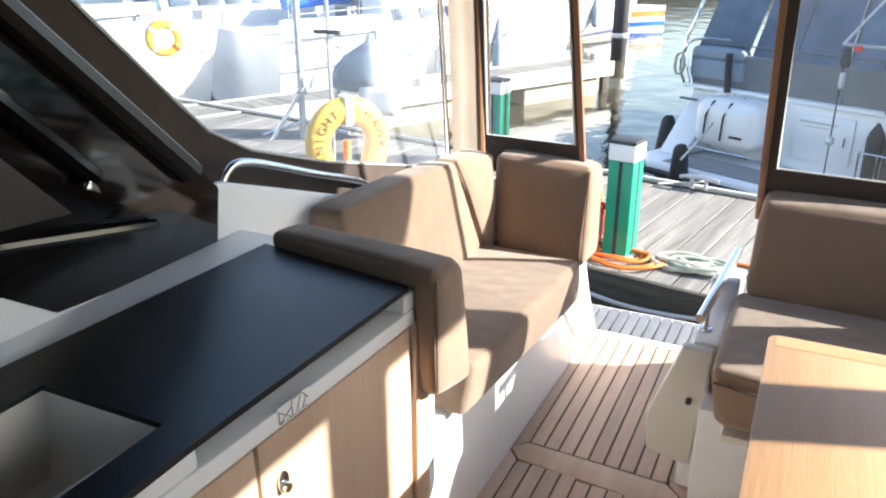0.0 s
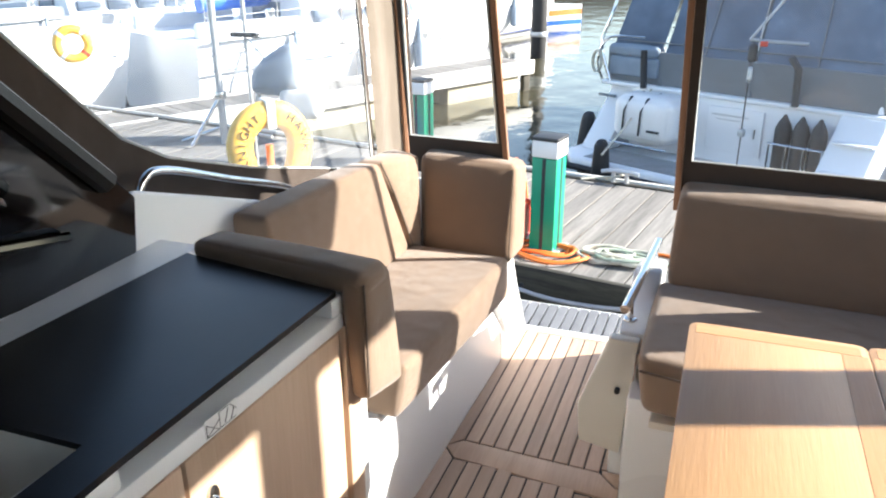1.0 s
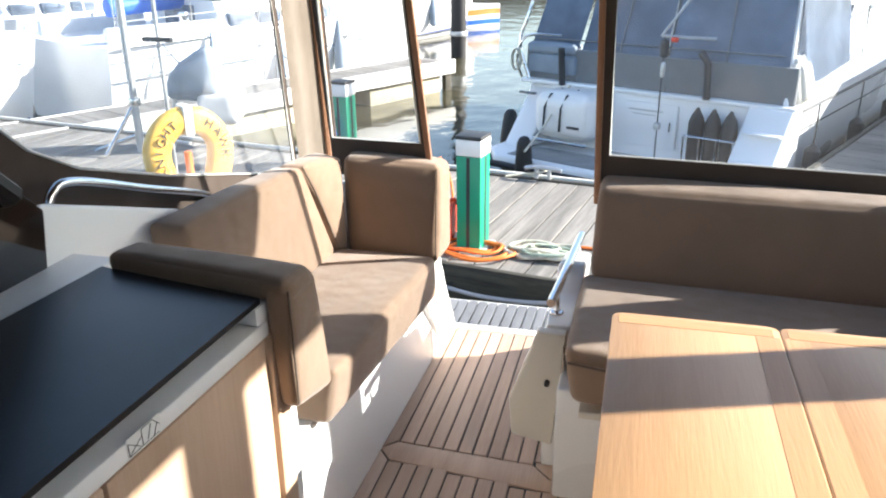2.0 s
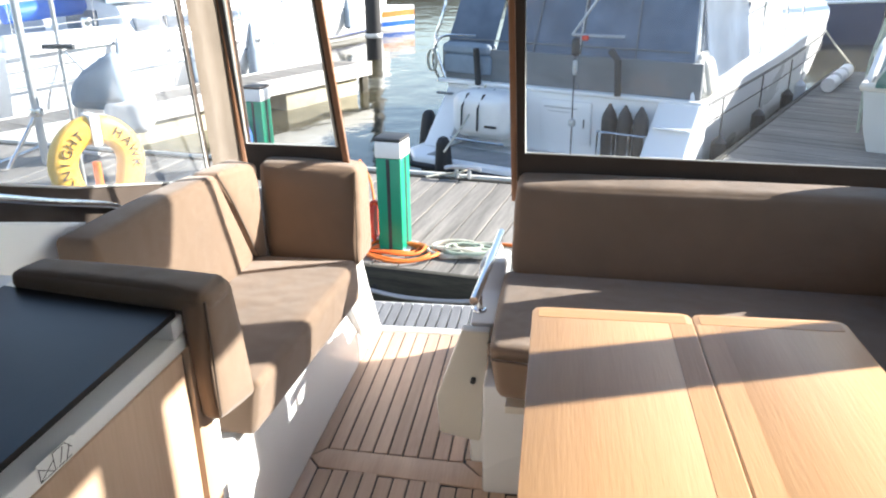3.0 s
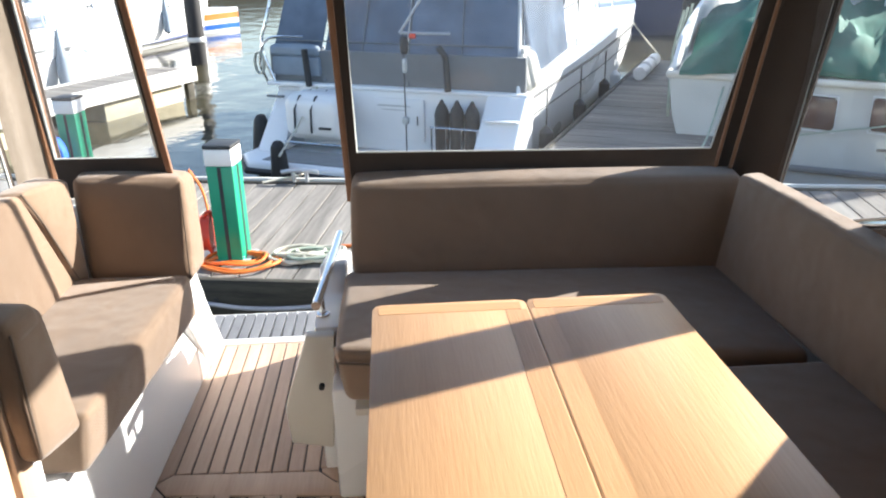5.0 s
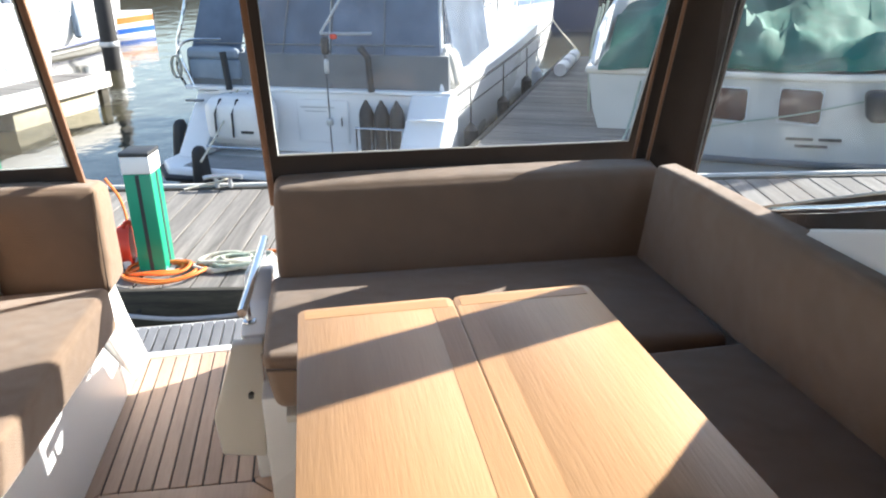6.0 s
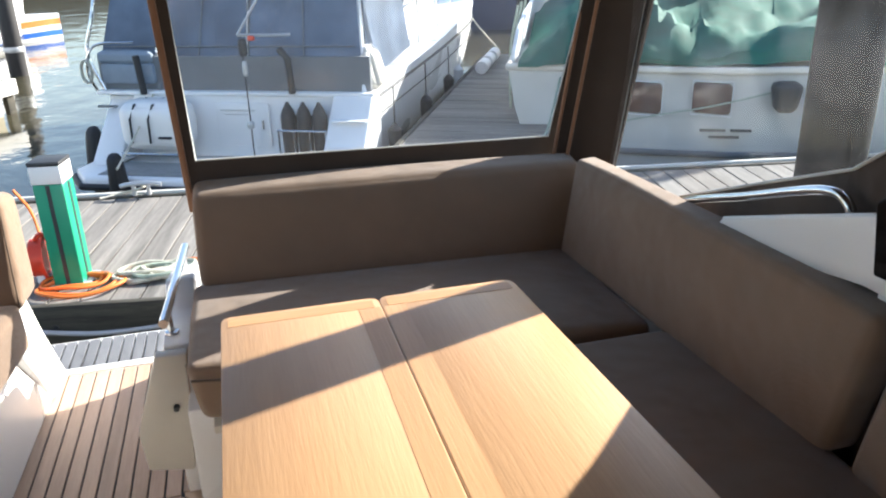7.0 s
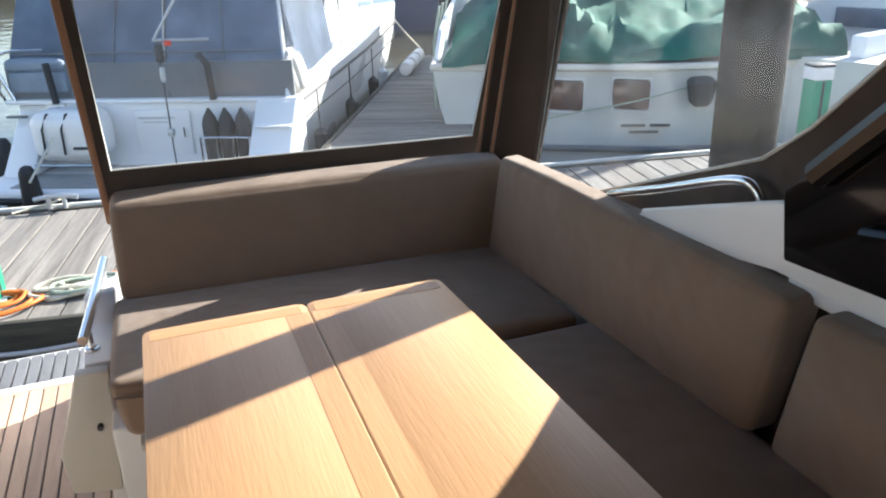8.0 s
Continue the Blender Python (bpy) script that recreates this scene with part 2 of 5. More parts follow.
def prism(points, depth, axis=(0, 0, 1), bevel=0.004, bm=None):
    """A flat outline pushed along axis by depth."""
    own = bm is None
    bm = bm or bmesh.new()
    vs = [bm.verts.new(p) for p in points]
    f = bm.faces.new(vs)
    got = bmesh.ops.extrude_face_region(bm, geom=[f])["geom"]
    bmesh.ops.translate(bm, verts=[g for g in got if isinstance(g, bmesh.types.BMVert)], vec=Vector(axis) * depth)
    if bevel and own:
        bmesh.ops.bevel(bm, geom=[e for e in bm.edges if len(e.link_faces) == 2 and e.calc_face_angle(0) > 0.5], offset=bevel, segments=2, profile=0.5, affect="EDGES")
    return bm


def spline(points, closed=False, steps=6):
    pts = [Vector(p) for p in points]
    out, n = [], len(pts)
    for i in range(n if closed else n - 1):
        p0 = pts[(i - 1) % n] if closed or i > 0 else pts[i] * 2 - pts[i + 1]
        p1, p2 = pts[i], pts[(i + 1) % n]
        p3 = pts[(i + 2) % n] if closed or i + 2 < n else p2 * 2 - p1
        for k in range(steps):
            t = k / steps
            out.append(0.5 * (2 * p1 + (p2 - p0) * t + (2 * p0 - 5 * p1 + 4 * p2 - p3) * t * t + (3 * p1 - p0 - 3 * p2 + p3) * t ** 3))
    if not closed:
        out.append(pts[-1])
    return out


def tube(points, r, closed=False, sides=10, bm=None, taper=None):
    bm = bm or bmesh.new()
    pts, n, rings = [Vector(p) for p in points], len(points), []
    up = Vector((0.13, 0.21, 0.97)).normalized()
    for i, p in enumerate(pts):
        a = pts[(i - 1) % n] if closed or i else p
        b = pts[(i + 1) % n] if closed or i < n - 1 else p
        d = (b - a).normalized()
        s = d.cross(up)
        s = s.normalized() if s.length > 0.05 else d.cross(Vector((1, 0, 0))).normalized()
        w = s.cross(d)
        rr = r if taper is None else r * (1 + (taper - 1) * i / max(n - 1, 1))
        rings.append([bm.verts.new(p + (s * math.cos(k * math.tau / sides) + w * math.sin(k * math.tau / sides)) * rr) for k in range(sides)])
    for i in range(n if closed else n - 1):
        A, B = rings[i], rings[(i + 1) % n]
        for k in range(sides):
            bm.faces.new((A[k], A[(k + 1) % sides], B[(k + 1) % sides], B[k]))
    if not closed:
        bm.faces.new(rings[0][::-1])
        bm.faces.new(rings[-1])
    return bm


def cylinder(x, y, z0, z1, r, sides=20, bevel=0.004, bm=None, r2=None):
    own = bm is None
    bm = bm or bmesh.new()
    bmesh.ops.create_cone(bm, cap_ends=True, segments=sides, radius1=r, radius2=r if r2 is None else r2, depth=z1 - z0,
                          matrix=Matrix.Translation((x, y, (z0 + z1) / 2)))
    if own and bevel:
        bmesh.ops.bevel(bm, geom=[e for e in bm.edges if len(e.link_faces) == 2 and e.calc_face_angle(0) > 0.8], offset=bevel, segments=2, profile=0.5, affect="EDGES")
    return bm


def loft(sections, close_ends=True, ring=False, bm=None):
    bm = bm or bmesh.new()
    rows = [[bm.verts.new(p) for p in s] for s in sections]
    m = len(rows[0])
    for A, B in zip(rows, rows[1:]):
        for k in range(m if ring else m - 1):
            bm.faces.new((A[k], A[(k + 1) % m], B[(k + 1) % m], B[k]))
    if close_ends:
        bm.faces.new(rows[0])
        bm.faces.new(rows[-1][::-1])
    return bm


def cushion(corners, puff=0.012, radius=0.028, cuts=9, seed=0):
    """A padded block from eight corners (bottom four, then top four, each anticlockwise): rounded edges, faces slightly full and uneven."""
    c = [Vector(p) for p in corners]
    cuts = max(cuts, 9)
    bm = bmesh.new()
    bmesh.ops.create_cube(bm, size=2)

    def at(u, v, w):
        k = [(1 - u) * (1 - v), u * (1 - v), u * v, (1 - u) * v]
        return sum((c[i] * k[i] * (1 - w) + c[i + 4] * k[i] * w for i in range(4)), Vector())
    bmesh.ops.subdivide_edges(bm, edges=bm.edges, cuts=cuts, use_grid_fill=True)
    size = ((c[1] - c[0]).length, (c[3] - c[0]).length, (c[4] - c[0]).length)
    mid = at(0.5, 0.5, 0.5)
    n = cuts + 1
    for vtx in bm.verts:
        edge = []
        for i in range(3):
            # three narrow steps over the round at each end, even ones between
            k = round((vtx.co[i] + 1) / 2 * n)
            r = min(radius, size[i] * 0.42)
            near = min(k, n - k)
            d = (0.0, 0.18, 0.5, 1.0)[near] * r if near <= 3 else r + (size[i] - 2 * r) * (near - 3) / (n - 6)
            edge.append(d - size[i] / 2 if k <= n - k else size[i] / 2 - d)
        half = [s / 2 for s in size]
        r = min(radius, min(half) * 0.95)
        inner = [max(-(half[i] - r), min(half[i] - r, edge[i])) for i in range(3)]
        d = Vector([edge[i] - inner[i] for i in range(3)])
        on = sum(abs(abs(edge[i]) - half[i]) < 1e-5 for i in range(3))
        p = Vector(inner) + (d.normalized() * r if d.length > 1e-9 else Vector())
        full = 1.0
        for i in range(3):
            if abs(abs(edge[i]) - half[i]) > 1e-5:
                full *= max(0.0, 1 - (edge[i] / half[i]) ** 4)
        q2 = [p[i] / size[i] + 0.5 for i in range(3)]
        pos = at(*q2)
        if on == 1:
            i = [abs(abs(edge[j]) - half[j]) < 1e-5 for j in range(3)].index(True)
            e = [0.5, 0.5, 0.5]
            e[i] = 1.0 if edge[i] > 0 else 0.0
            out = (at(*e) - mid).normalized()
            wob = noise.noise(pos * 6 + Vector((seed, 0, 0))) * 0.5
            pos += out * puff * full * (1 + wob)
        vtx.co = pos
    return bm


def block(x0, x1, y0, y1, z0, z1):
    return [(x0, y0, z0), (x1, y0, z0), (x1, y1, z0), (x0, y1, z0), (x0, y0, z1), (x1, y0, z1), (x1, y1, z1), (x0, y1, z1)]


def letters(text, size, m, parent, depth=0.002, mat=None):
    """Built-in lettering as a mesh, its baseline at m, reading along m's x."""
    cu = bpy.data.curves.new("lettering", "FONT")
    cu.body, cu.size, cu.extrude, cu.align_x = text, size, depth, "CENTER"
    tmp = bpy.data.objects.new("lettering", cu)
    me = bpy.data.meshes.new_from_object(tmp)
    bpy.data.objects.remove(tmp)
    me.materials.clear()
    me.materials.append(mat or INK)
    ob = new("lettering", me)
    ob.parent = parent
    ob.matrix_basis = m
    return ob



# ---- cockpit sole and mouldings ----
sole = root("floor", "teak planked cockpit sole with black caulked seams", "floor", kind="structure")
part("caulk_bed", box(-0.05, 2.1, -1.6, 2.99, -0.06, -0.005, 0), CAULK, sole, smooth=False)
part("margin_plank", prism([(0.446, 2.166, 0), (0.968, 2.122, 0), (0.968, 2.172, 0), (0.89, 2.180, 0), (0.842, 2.231, 0), (0.446, 2.250, 0), (0.407, 2.211, 0)], -0.02, bevel=0.0015), TEAK_DECK, sole)
part("margin_plank", prism([(0.38, -0.6, 0), (0.4405, -0.6, 0), (0.4405, 2.163, 0), (0.404, 2.206, 0), (0.38, 2.206, 0)], -0.02, bevel=0.0015), TEAK_DECK, sole)
part("corner_plank", prism([(0.405, 2.985, 0), (0.405, 2.217, 0), (0.442, 2.2545, 0), (0.446, 2.2555, 0), (0.446, 2.985, 0)], -0.02, bevel=0.0015), TEAK_DECK, sole)
part("corner_plank", prism([(0.849, 2.245, 0), (0.849, 2.232, 0), (0.893, 2.186, 0), (0.94, 2.183, 0), (0.94, 2.245, 0)], -0.02, bevel=0.0015), TEAK_DECK, sole)
seam_w, pw = 0.0048, 0.0437


def plank_row(parent, x0, n, y0, y1, mat, w=pw, z=0.0, left=None):
    me = mesh_of("plank", box(-w / 2 + seam_w / 2, w / 2 - seam_w / 2, -0.5, 0.5, -0.012, 0.0, 0.0015, 1), mat)
    for i in range(n):
        p = new("plank", me)
        p.parent = parent
        p.location = (x0 + (i + 0.5) * w, (y0 + y1) / 2, z)
        p.scale = (1, (y1 - y0), 1)


for k in range(1, 10):
    plank_row(sole, 0.405 + k * pw, 1, 2.256 - 0.048 * k * pw, 2.985, TEAK_DECK)
plank_row(sole, 0.405 + 10 * pw, 1, 2.25, 2.985, TEAK_DECK)
plank_row(sole, 0.443, 4, -0.6, 2.158, TEAK_DECK)
plank_row(sole, 0.443 + 4 * pw, 4, -0.6, 2.142, TEAK_DECK)
plank_row(sole, 0.443 + 8 * pw, 4, -0.6, 2.124, TEAK_DECK)
plank_row(sole, 0.443 + 12 * pw, 22, -0.6, 2.11, TEAK_DECK)

step = root("swim_platform", "teak swim platform, shade put into its grey planks, with white edge", "platform", kind="structure")
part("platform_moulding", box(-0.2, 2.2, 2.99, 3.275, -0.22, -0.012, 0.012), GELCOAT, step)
plank_row(step, 0.24, 18, 3.035, 3.235, TEAK_SHADED, 0.04)
part("threshold", box(0.40, 0.92, 2.988, 3.028, -0.05, 0.004, 0.004), GELCOAT, step)

# ---- port side: seat plinth and aft moulding ----
port = root("plinth_port", "white moulded seat plinth beside the gangway", "seat base", kind="structure")
part("plinth", prism([(0.40, 1.56, 0), (0.40, 1.56, 0.36), (0.405, 2.62, 0.36), (0.415, 2.70, 0.42), (0.425, 2.86, 0.0)], 0.55, (-1, 0, 0), 0.008), GELCOAT, port)
part("aft_moulding", prism([(0.435, 2.60, 0.30), (0.47, 2.60, 0.47), (0.46, 2.69, 0.44), (0.455, 2.80, 0.27), (0.45, 2.99, 0.0), (0.428, 2.84, 0.0)], 0.58, (-1, 0, 0), 0.008), GELCOAT, port)
part("coaming", prism([(0.42, 2.56, 0.36), (0.42, 2.62, 0.66), (0.42, 2.70, 0.64), (0.42, 2.72, 0.36)], 0.6, (-1, 0, 0), 0.01), GELCOAT, port)

hull_p = root("hull_side_port", "white moulded cockpit side of the boat", "hull side", kind="structure")
part("side_deck", box(-0.45, -0.03, -1.5, 3.0, -0.5, 0.42, 0.03), GELCOAT, hull_p)
part("inner_liner", box(-0.05, 0.05, -1.5, 2.6, 0.0, 0.70, 0.015), GELCOAT, hull_p)

seat = root("bench_seat_port", "taupe fabric cockpit bench with padded back, sunlit", "bench")
part("seat_cushion", cushion([(0.13, 1.79, 0.356), (0.440, 1.79, 0.356), (0.498, 2.52, 0.350), (0.13, 2.52, 0.352),
                              (0.13, 1.79, 0.498), (0.464, 1.79, 0.495), (0.502, 2.49, 0.492), (0.13, 2.49, 0.497)], 0.006, 0.016, 13, 3), FABRIC, seat)
part("side_backrest", cushion([(0.05, 1.80, 0.48), (0.200, 1.80, 0.48), (0.205, 2.466, 0.48), (0.08, 2.47, 0.48),
                               (0.050, 1.80, 0.797), (0.140, 1.80, 0.797), (0.189, 2.293, 0.796), (0.115, 2.28, 0.796)], 0.006, 0.018, 13, 7), FABRIC, seat)
part("corner_backrest", cushion([(0.09, 2.472, 0.48), (0.206, 2.469, 0.48), (0.224, 2.506, 0.48), (0.12, 2.58, 0.48),
                                 (0.118, 2.284, 0.796), (0.190, 2.296, 0.797), (0.222, 2.500, 0.771), (0.135, 2.52, 0.780)], 0.005, 0.014, 9, 11), FABRIC, seat)
part("aft_backrest", cushion([(0.224, 2.508, 0.47), (0.508, 2.476, 0.47), (0.512, 2.63, 0.47), (0.20, 2.65, 0.47),
                              (0.212, 2.533, 0.763), (0.495, 2.560, 0.748), (0.498, 2.68, 0.734), (0.19, 2.68, 0.758)], 0.007, 0.017, 13, 5), FABRIC, seat)
part("corner_piping", tube(spline([(0.190, 2.294, 0.796), (0.200, 2.36, 0.69), (0.208, 2.468, 0.50)]), 0.003, sides=6), PIPING, seat, "dark piped seam")
part("aft_piping", tube(spline([(0.490, 2.556, 0.738), (0.497, 2.517, 0.61), (0.504, 2.478, 0.485)]), 0.0022, sides=6), PIPING, seat)

# ---- galley ----
galley = root("galley_unit", "galley cabinet with light wood doors and white fascia", "cabinet")
part("carcass", box(-0.04, 0.435, -0.55, 1.47, 0.0, 0.70, 0.004), GELCOAT, galley)
# the front runs slightly inward towards the bow
FRONT = Matrix.Translation((0.488, 1.45, 0)) @ Matrix.Rotation(radians(-3.17), 4, "Z") @ Matrix.Translation((-0.488, -1.45, 0))


def front(name, bm, mat, label=""):
    p = part(name, bm, mat, galley, label)
    p.matrix_basis = FRONT
    return p


front("fascia_rail", box(0.42, 0.490, -0.55, 1.472, 0.751, 0.780, 0.005), GELCOAT)
front("fascia_end", box(0.24, 0.488, 1.440, 1.474, 0.780, 0.811, 0.003), GELCOAT)
front("fascia_block", box(0.42, 0.4885, -0.55, 0.985, 0.780, 0.8105, 0.005), GELCOAT)
front("slot_back", box(0.36, 0.42, 0.985, 1.440, 0.70, 0.810, 0.0), GELCOAT)
front("slot_floor", box(0.40, 0.422, 0.985, 1.440, 0.745, 0.760, 0.0), GELCOAT)
door = front("cabinet_door", box(0.466, 0.486, 1.083, 1.462, 0.09, 0.746, 0.003), OAK)
door2 = front("cabinet_door", box(0.466, 0.486, 0.55, 1.077, 0.09, 0.746, 0.003), OAK)
front("cabinet_door", box(0.466, 0.486, 0.02, 0.544, 0.09, 0.746, 0.003), OAK)
front("end_post", box(0.455, 0.494, 1.466, 1.512, 0.02, 0.756, 0.004), OAK, "light wood corner post")
for d, y, z in ((door, 1.122, 0.668), (door2, 1.036, 0.668)):
    rim = [(0.486, y + 0.0105 * math.cos(a), z + 0.018 * math.sin(a)) for a in np.linspace(0, math.tau, 25)[:-1]]
    lk = part("latch", prism(rim, 0.005, (1, 0, 0), 0.0015), STEEL, d, "chrome latch")
    part("latch_button", tube([(0.489, y, z - 0.007), (0.498, y, z - 0.007)], 0.0072, sides=16), STEEL, lk)
top = root("galley_worktop", "matt black worktop with a cut-out for the sink", "worktop")
part("worktop", loft([[(0.118, 0.992, z), (0.466, 0.992, z), (0.484, 1.462, z), (0.15, 1.522, z)] for z in (0.811, 0.821)], True, True), WORKTOP, top)
part("worktop_front", box(0.408, 0.466, -0.55, 0.992, 0.811, 0.821, 0.0), WORKTOP, top)
part("worktop_back", box(0.118, 0.205, -0.55, 0.992, 0.811, 0.821, 0.0), WORKTOP, top)
part("worktop_end", box(0.205, 0.408, -0.55, 0.52, 0.811, 0.821, 0.0), WORKTOP, top)
sink = root("galley_sink", "off-white moulded sink set into the worktop", "sink")
bm = bmesh.new()
for a in (((0.208, 0.523), (0.405, 0.523), (0.405, 0.989), (0.208, 0.989)),):
    loft([[(x + (0.306 - x) * k, y + (0.75 - y) * k, z) for x, y in a] for z, k in ((0.815, 0), (0.73, 0.04), (0.70, 0.09), (0.69, 0.2))], False, True, bm)
    bm.faces.new([v for v in list(bm.verts)[-4:]])
part("basin", bm, SINK, sink)
part("drain", cylinder(0.306, 0.75, 0.6905, 0.694, 0.028), STEEL, sink, "steel drain")
armrest = root("armrest_cushion", "taupe padded armrest over the galley end", "armrest")
part("top_pad", cushion([(0.160, 1.520, 0.813), (0.534, 1.464, 0.808), (0.536, 1.560, 0.808), (0.180, 1.590, 0.813),
                         (0.168, 1.515, 0.851), (0.530, 1.466, 0.850), (0.534, 1.555, 0.850), (0.186, 1.586, 0.851)], 0.004, 0.015, 10, 2), FABRIC, armrest)
part("side_pad", cushion([(0.490, 1.480, 0.612), (0.529, 1.478, 0.612), (0.529, 1.630, 0.573), (0.490, 1.630, 0.573),
                          (0.488, 1.466, 0.838), (0.534, 1.465, 0.836), (0.534, 1.568, 0.836), (0.488, 1.568, 0.838)], 0.004, 0.014, 10, 4), FABRIC, armrest)
part("backing_board", box(0.16, 0.489, 1.516, 1.550, 0.0, 0.810, 0.004), GELCOAT, armrest, "white moulded end panel")
part("pad_seam", tube(spline([(0.532, 1.468, 0.835), (0.531, 1.473, 0.72), (0.528, 1.480, 0.62)]), 0.0022, sides=6), PIPING, armrest)
tagpiece = root("maker_plate", "small clear plate with a dark outline mark", "plate")
tagpiece.matrix_basis = FRONT @ pose(0, 0.02, 0.18) @ Matrix.Diagonal((1, 1, 0.77, 1))
part("plate", box(0.4902, 0.4910, 1.10, 1.165, 0.749, 0.784, 0), WHITE_PL, tagpiece)
for a, b in (((1.102, 0.751), (1.102, 0.775)), ((1.102, 0.775), (1.125, 0.752)), ((1.102, 0.752), (1.128, 0.770)), ((1.128, 0.752), (1.128, 0.782)),
             ((1.128, 0.782), (1.150, 0.782)), ((1.150, 0.782), (1.162, 0.765)), ((1.138, 0.755), (1.146, 0.778)), ((1.150, 0.752), (1.158, 0.772)), ((1.102, 0.751), (1.160, 0.751))):
    part("mark", tube([(0.4912, a[0], a[1]), (0.4912, b[0], b[1])], 0.0007, sides=5), DARK_PL, tagpiece)


# ---- window surrounds, port and starboard ----
def surround(side):
    """The black moulding at the end of the windscreen; side 1: port, -1: starboard (mirrored about the middle line)."""
    mx = (lambda x: x) if side > 0 else (lambda x: 2.135 - x)
    dy = 0.0 if side > 0 else -0.085
    s = root("windscreen_surround", "glossy black windscreen surround moulding", "window surround", "windscreen surrounds")
    if side > 0:
        # the port side stands a little further out than the starboard one
        P = lambda x, y, z: tuple(Vector((1.037, 0.435, 1.345)) + (Vector((x, y, z)) - Vector((1.037, 0.435, 1.345))) * 1.0747)
    else:
        P = lambda x, y, z: (mx(x), y + dy, z)
    ax = (-side, 0, 0)
    part("side_panel", prism([P(0.103, 0.2, 0.99), P(0.103, 1.03, 0.905), P(0.103, 1.107, 0.848), P(0.103, 1.448, 0.826), P(0.103, 1.468, 0.940), P(0.103, 1.13, 1.29), P(0.103, 0.75, 1.62), P(0.103, 0.2, 1.66)], 0.03, ax, 0.006), BLACK_GLOSS, s)
    part("inner_rib", tube([P(0.108, 1.40, 0.985), P(0.112, 1.08, 1.30), P(0.114, 0.72, 1.62)], 0.022, sides=8), BLACK_TRIM, s)
    part("inner_rib", tube([P(0.114, 1.20, 1.03), P(0.118, 0.93, 1.31), P(0.120, 0.70, 1.56)], 0.016, sides=8), BLACK_GLOSS, s)
    part("lower_rib", tube([P(0.112, 1.30, 0.925), P(0.114, 1.0, 0.985), P(0.118, 0.6, 1.04)], 0.010, sides=8), BLACK_GLOSS, s)
    part("recess", prism([P(0.1035, 1.16, 0.985), P(0.1035, 0.75, 1.02), P(0.1035, 0.75, 1.45)], 0.004, ax, 0.0), BLACK_TRIM, s)
    part("catch", prism([P(0.122, 1.175, 1.02), P(0.122, 1.20, 1.005), P(0.122, 1.19, 1.035)], 0.01, ax, 0.002), STEEL, s)
    Q = P if side > 0 else (lambda x, y, z: P(x, y, z - 0.027))
    w = root("coaming_panel", "white moulded coaming panel", "panel", "coaming panels")
    part("panel", prism([P(0.10, 0.2, 0.80), P(0.10, 1.465, 0.80), Q(0.10, 1.90, 0.76), Q(0.10, 1.85, 0.812), Q(0.10, 1.475, 0.945), P(0.10, 0.2, 1.0)], 0.02, ax, 0.005), GELCOAT, w)
    part("top_lip", tube([Q(0.092, 1.462, 0.940), Q(0.092, 1.475, 0.942), Q(0.092, 1.66, 0.878), Q(0.092, 1.85, 0.811)], 0.0055, sides=8), GELCOAT, w, "rounded white top lip")
    G = P if side > 0 else (lambda x, y, z: P(x, y + 0.03, z - 0.040))
    r = root("grab_rail", "polished stainless steel grab rail", "rail", "grab rails")
    part("tube", tube(spline([G(0.062, 1.515, 0.90), G(0.062, 1.535, 0.945), G(0.062, 1.60, 0.948), G(0.062, 1.80, 0.875), G(0.062, 2.02, 0.795), G(0.062, 2.05, 0.75)]), 0.0095), STEEL, r)
    for y, z in ((1.515, 0.80), (2.05, 0.74)):
        part("foot", tube([G(0.062, y, z), G(0.062, y + 0.004, z + 0.012)], 0.022, sides=14), STEEL, r)


surround(1)
surround(-1)
ledge = root("side_ledge", "white moulded ledge behind the worktop", "ledge", kind="structure")
part("ledge", box(-0.03, 0.125, -0.5, 1.60, 0.77, 0.806, 0.006), GELCOAT, ledge)
part("ledge", box(2.045, 2.16, -0.5, 1.36, 0.77, 0.806, 0.006), GELCOAT, ledge)


# ---- canopy ----
def panel_with_window(parent, name, outline, window, mat, thick=0.006, normal=(0, 1, 0), binding=None, pane_mat=None):
    """A sheet of canvas between two outlines with the same number of corners."""
    bm = bmesh.new()
    d = Vector(normal) * thick
    A = [[bm.verts.new(Vector(p) + d * k) for p in outline] for k in (0, 1)]
    B = [[bm.verts.new(Vector(p) + d * k) for p in window] for k in (0, 1)]
    n = len(outline)
    for i in range(n):
        j = (i + 1) % n
        bm.faces.new((A[0][i], A[0][j], B[0][j], B[0][i]))
        bm.faces.new((A[1][j], A[1][i], B[1][i], B[1][j]))
        bm.faces.new((A[0][j], A[0][i], A[1][i], A[1][j]))
        bm.faces.new((B[0][i], B[0][j], B[1][j], B[1][i]))
    sheet = part(name, bm, mat, parent)
    bm = bmesh.new()
    bm.faces.new([bm.verts.new(Vector(p) + d * 0.5) for p in window])
    pane = part("window_pane", bm, pane_mat or VINYL, parent, "clear vinyl window", smooth=False)
    part("window_binding", tube([Vector(p) - d * 0.2 for p in window], 0.0035, True, 6), binding or HULL_GREY, sheet)
    return sheet


def out(p, k):
    """A point of the curtains, set outward from the middle of the cockpit."""
    return Vector((1.075, 0.454, 1.342)) + (Vector(p) - Vector((1.075, 0.454, 1.342))) * k


AFT, SIDE = 1.14, 1.085


def aft_out(x, z):
    """The aft curtain runs further aft towards the starboard corner, which stands nearly upright."""
    corner = 1.158 + 0.26 * (z - 0.84)
    return AFT + (corner - AFT) * min(1.0, max(0.0, (x - 0.53) / 1.35))


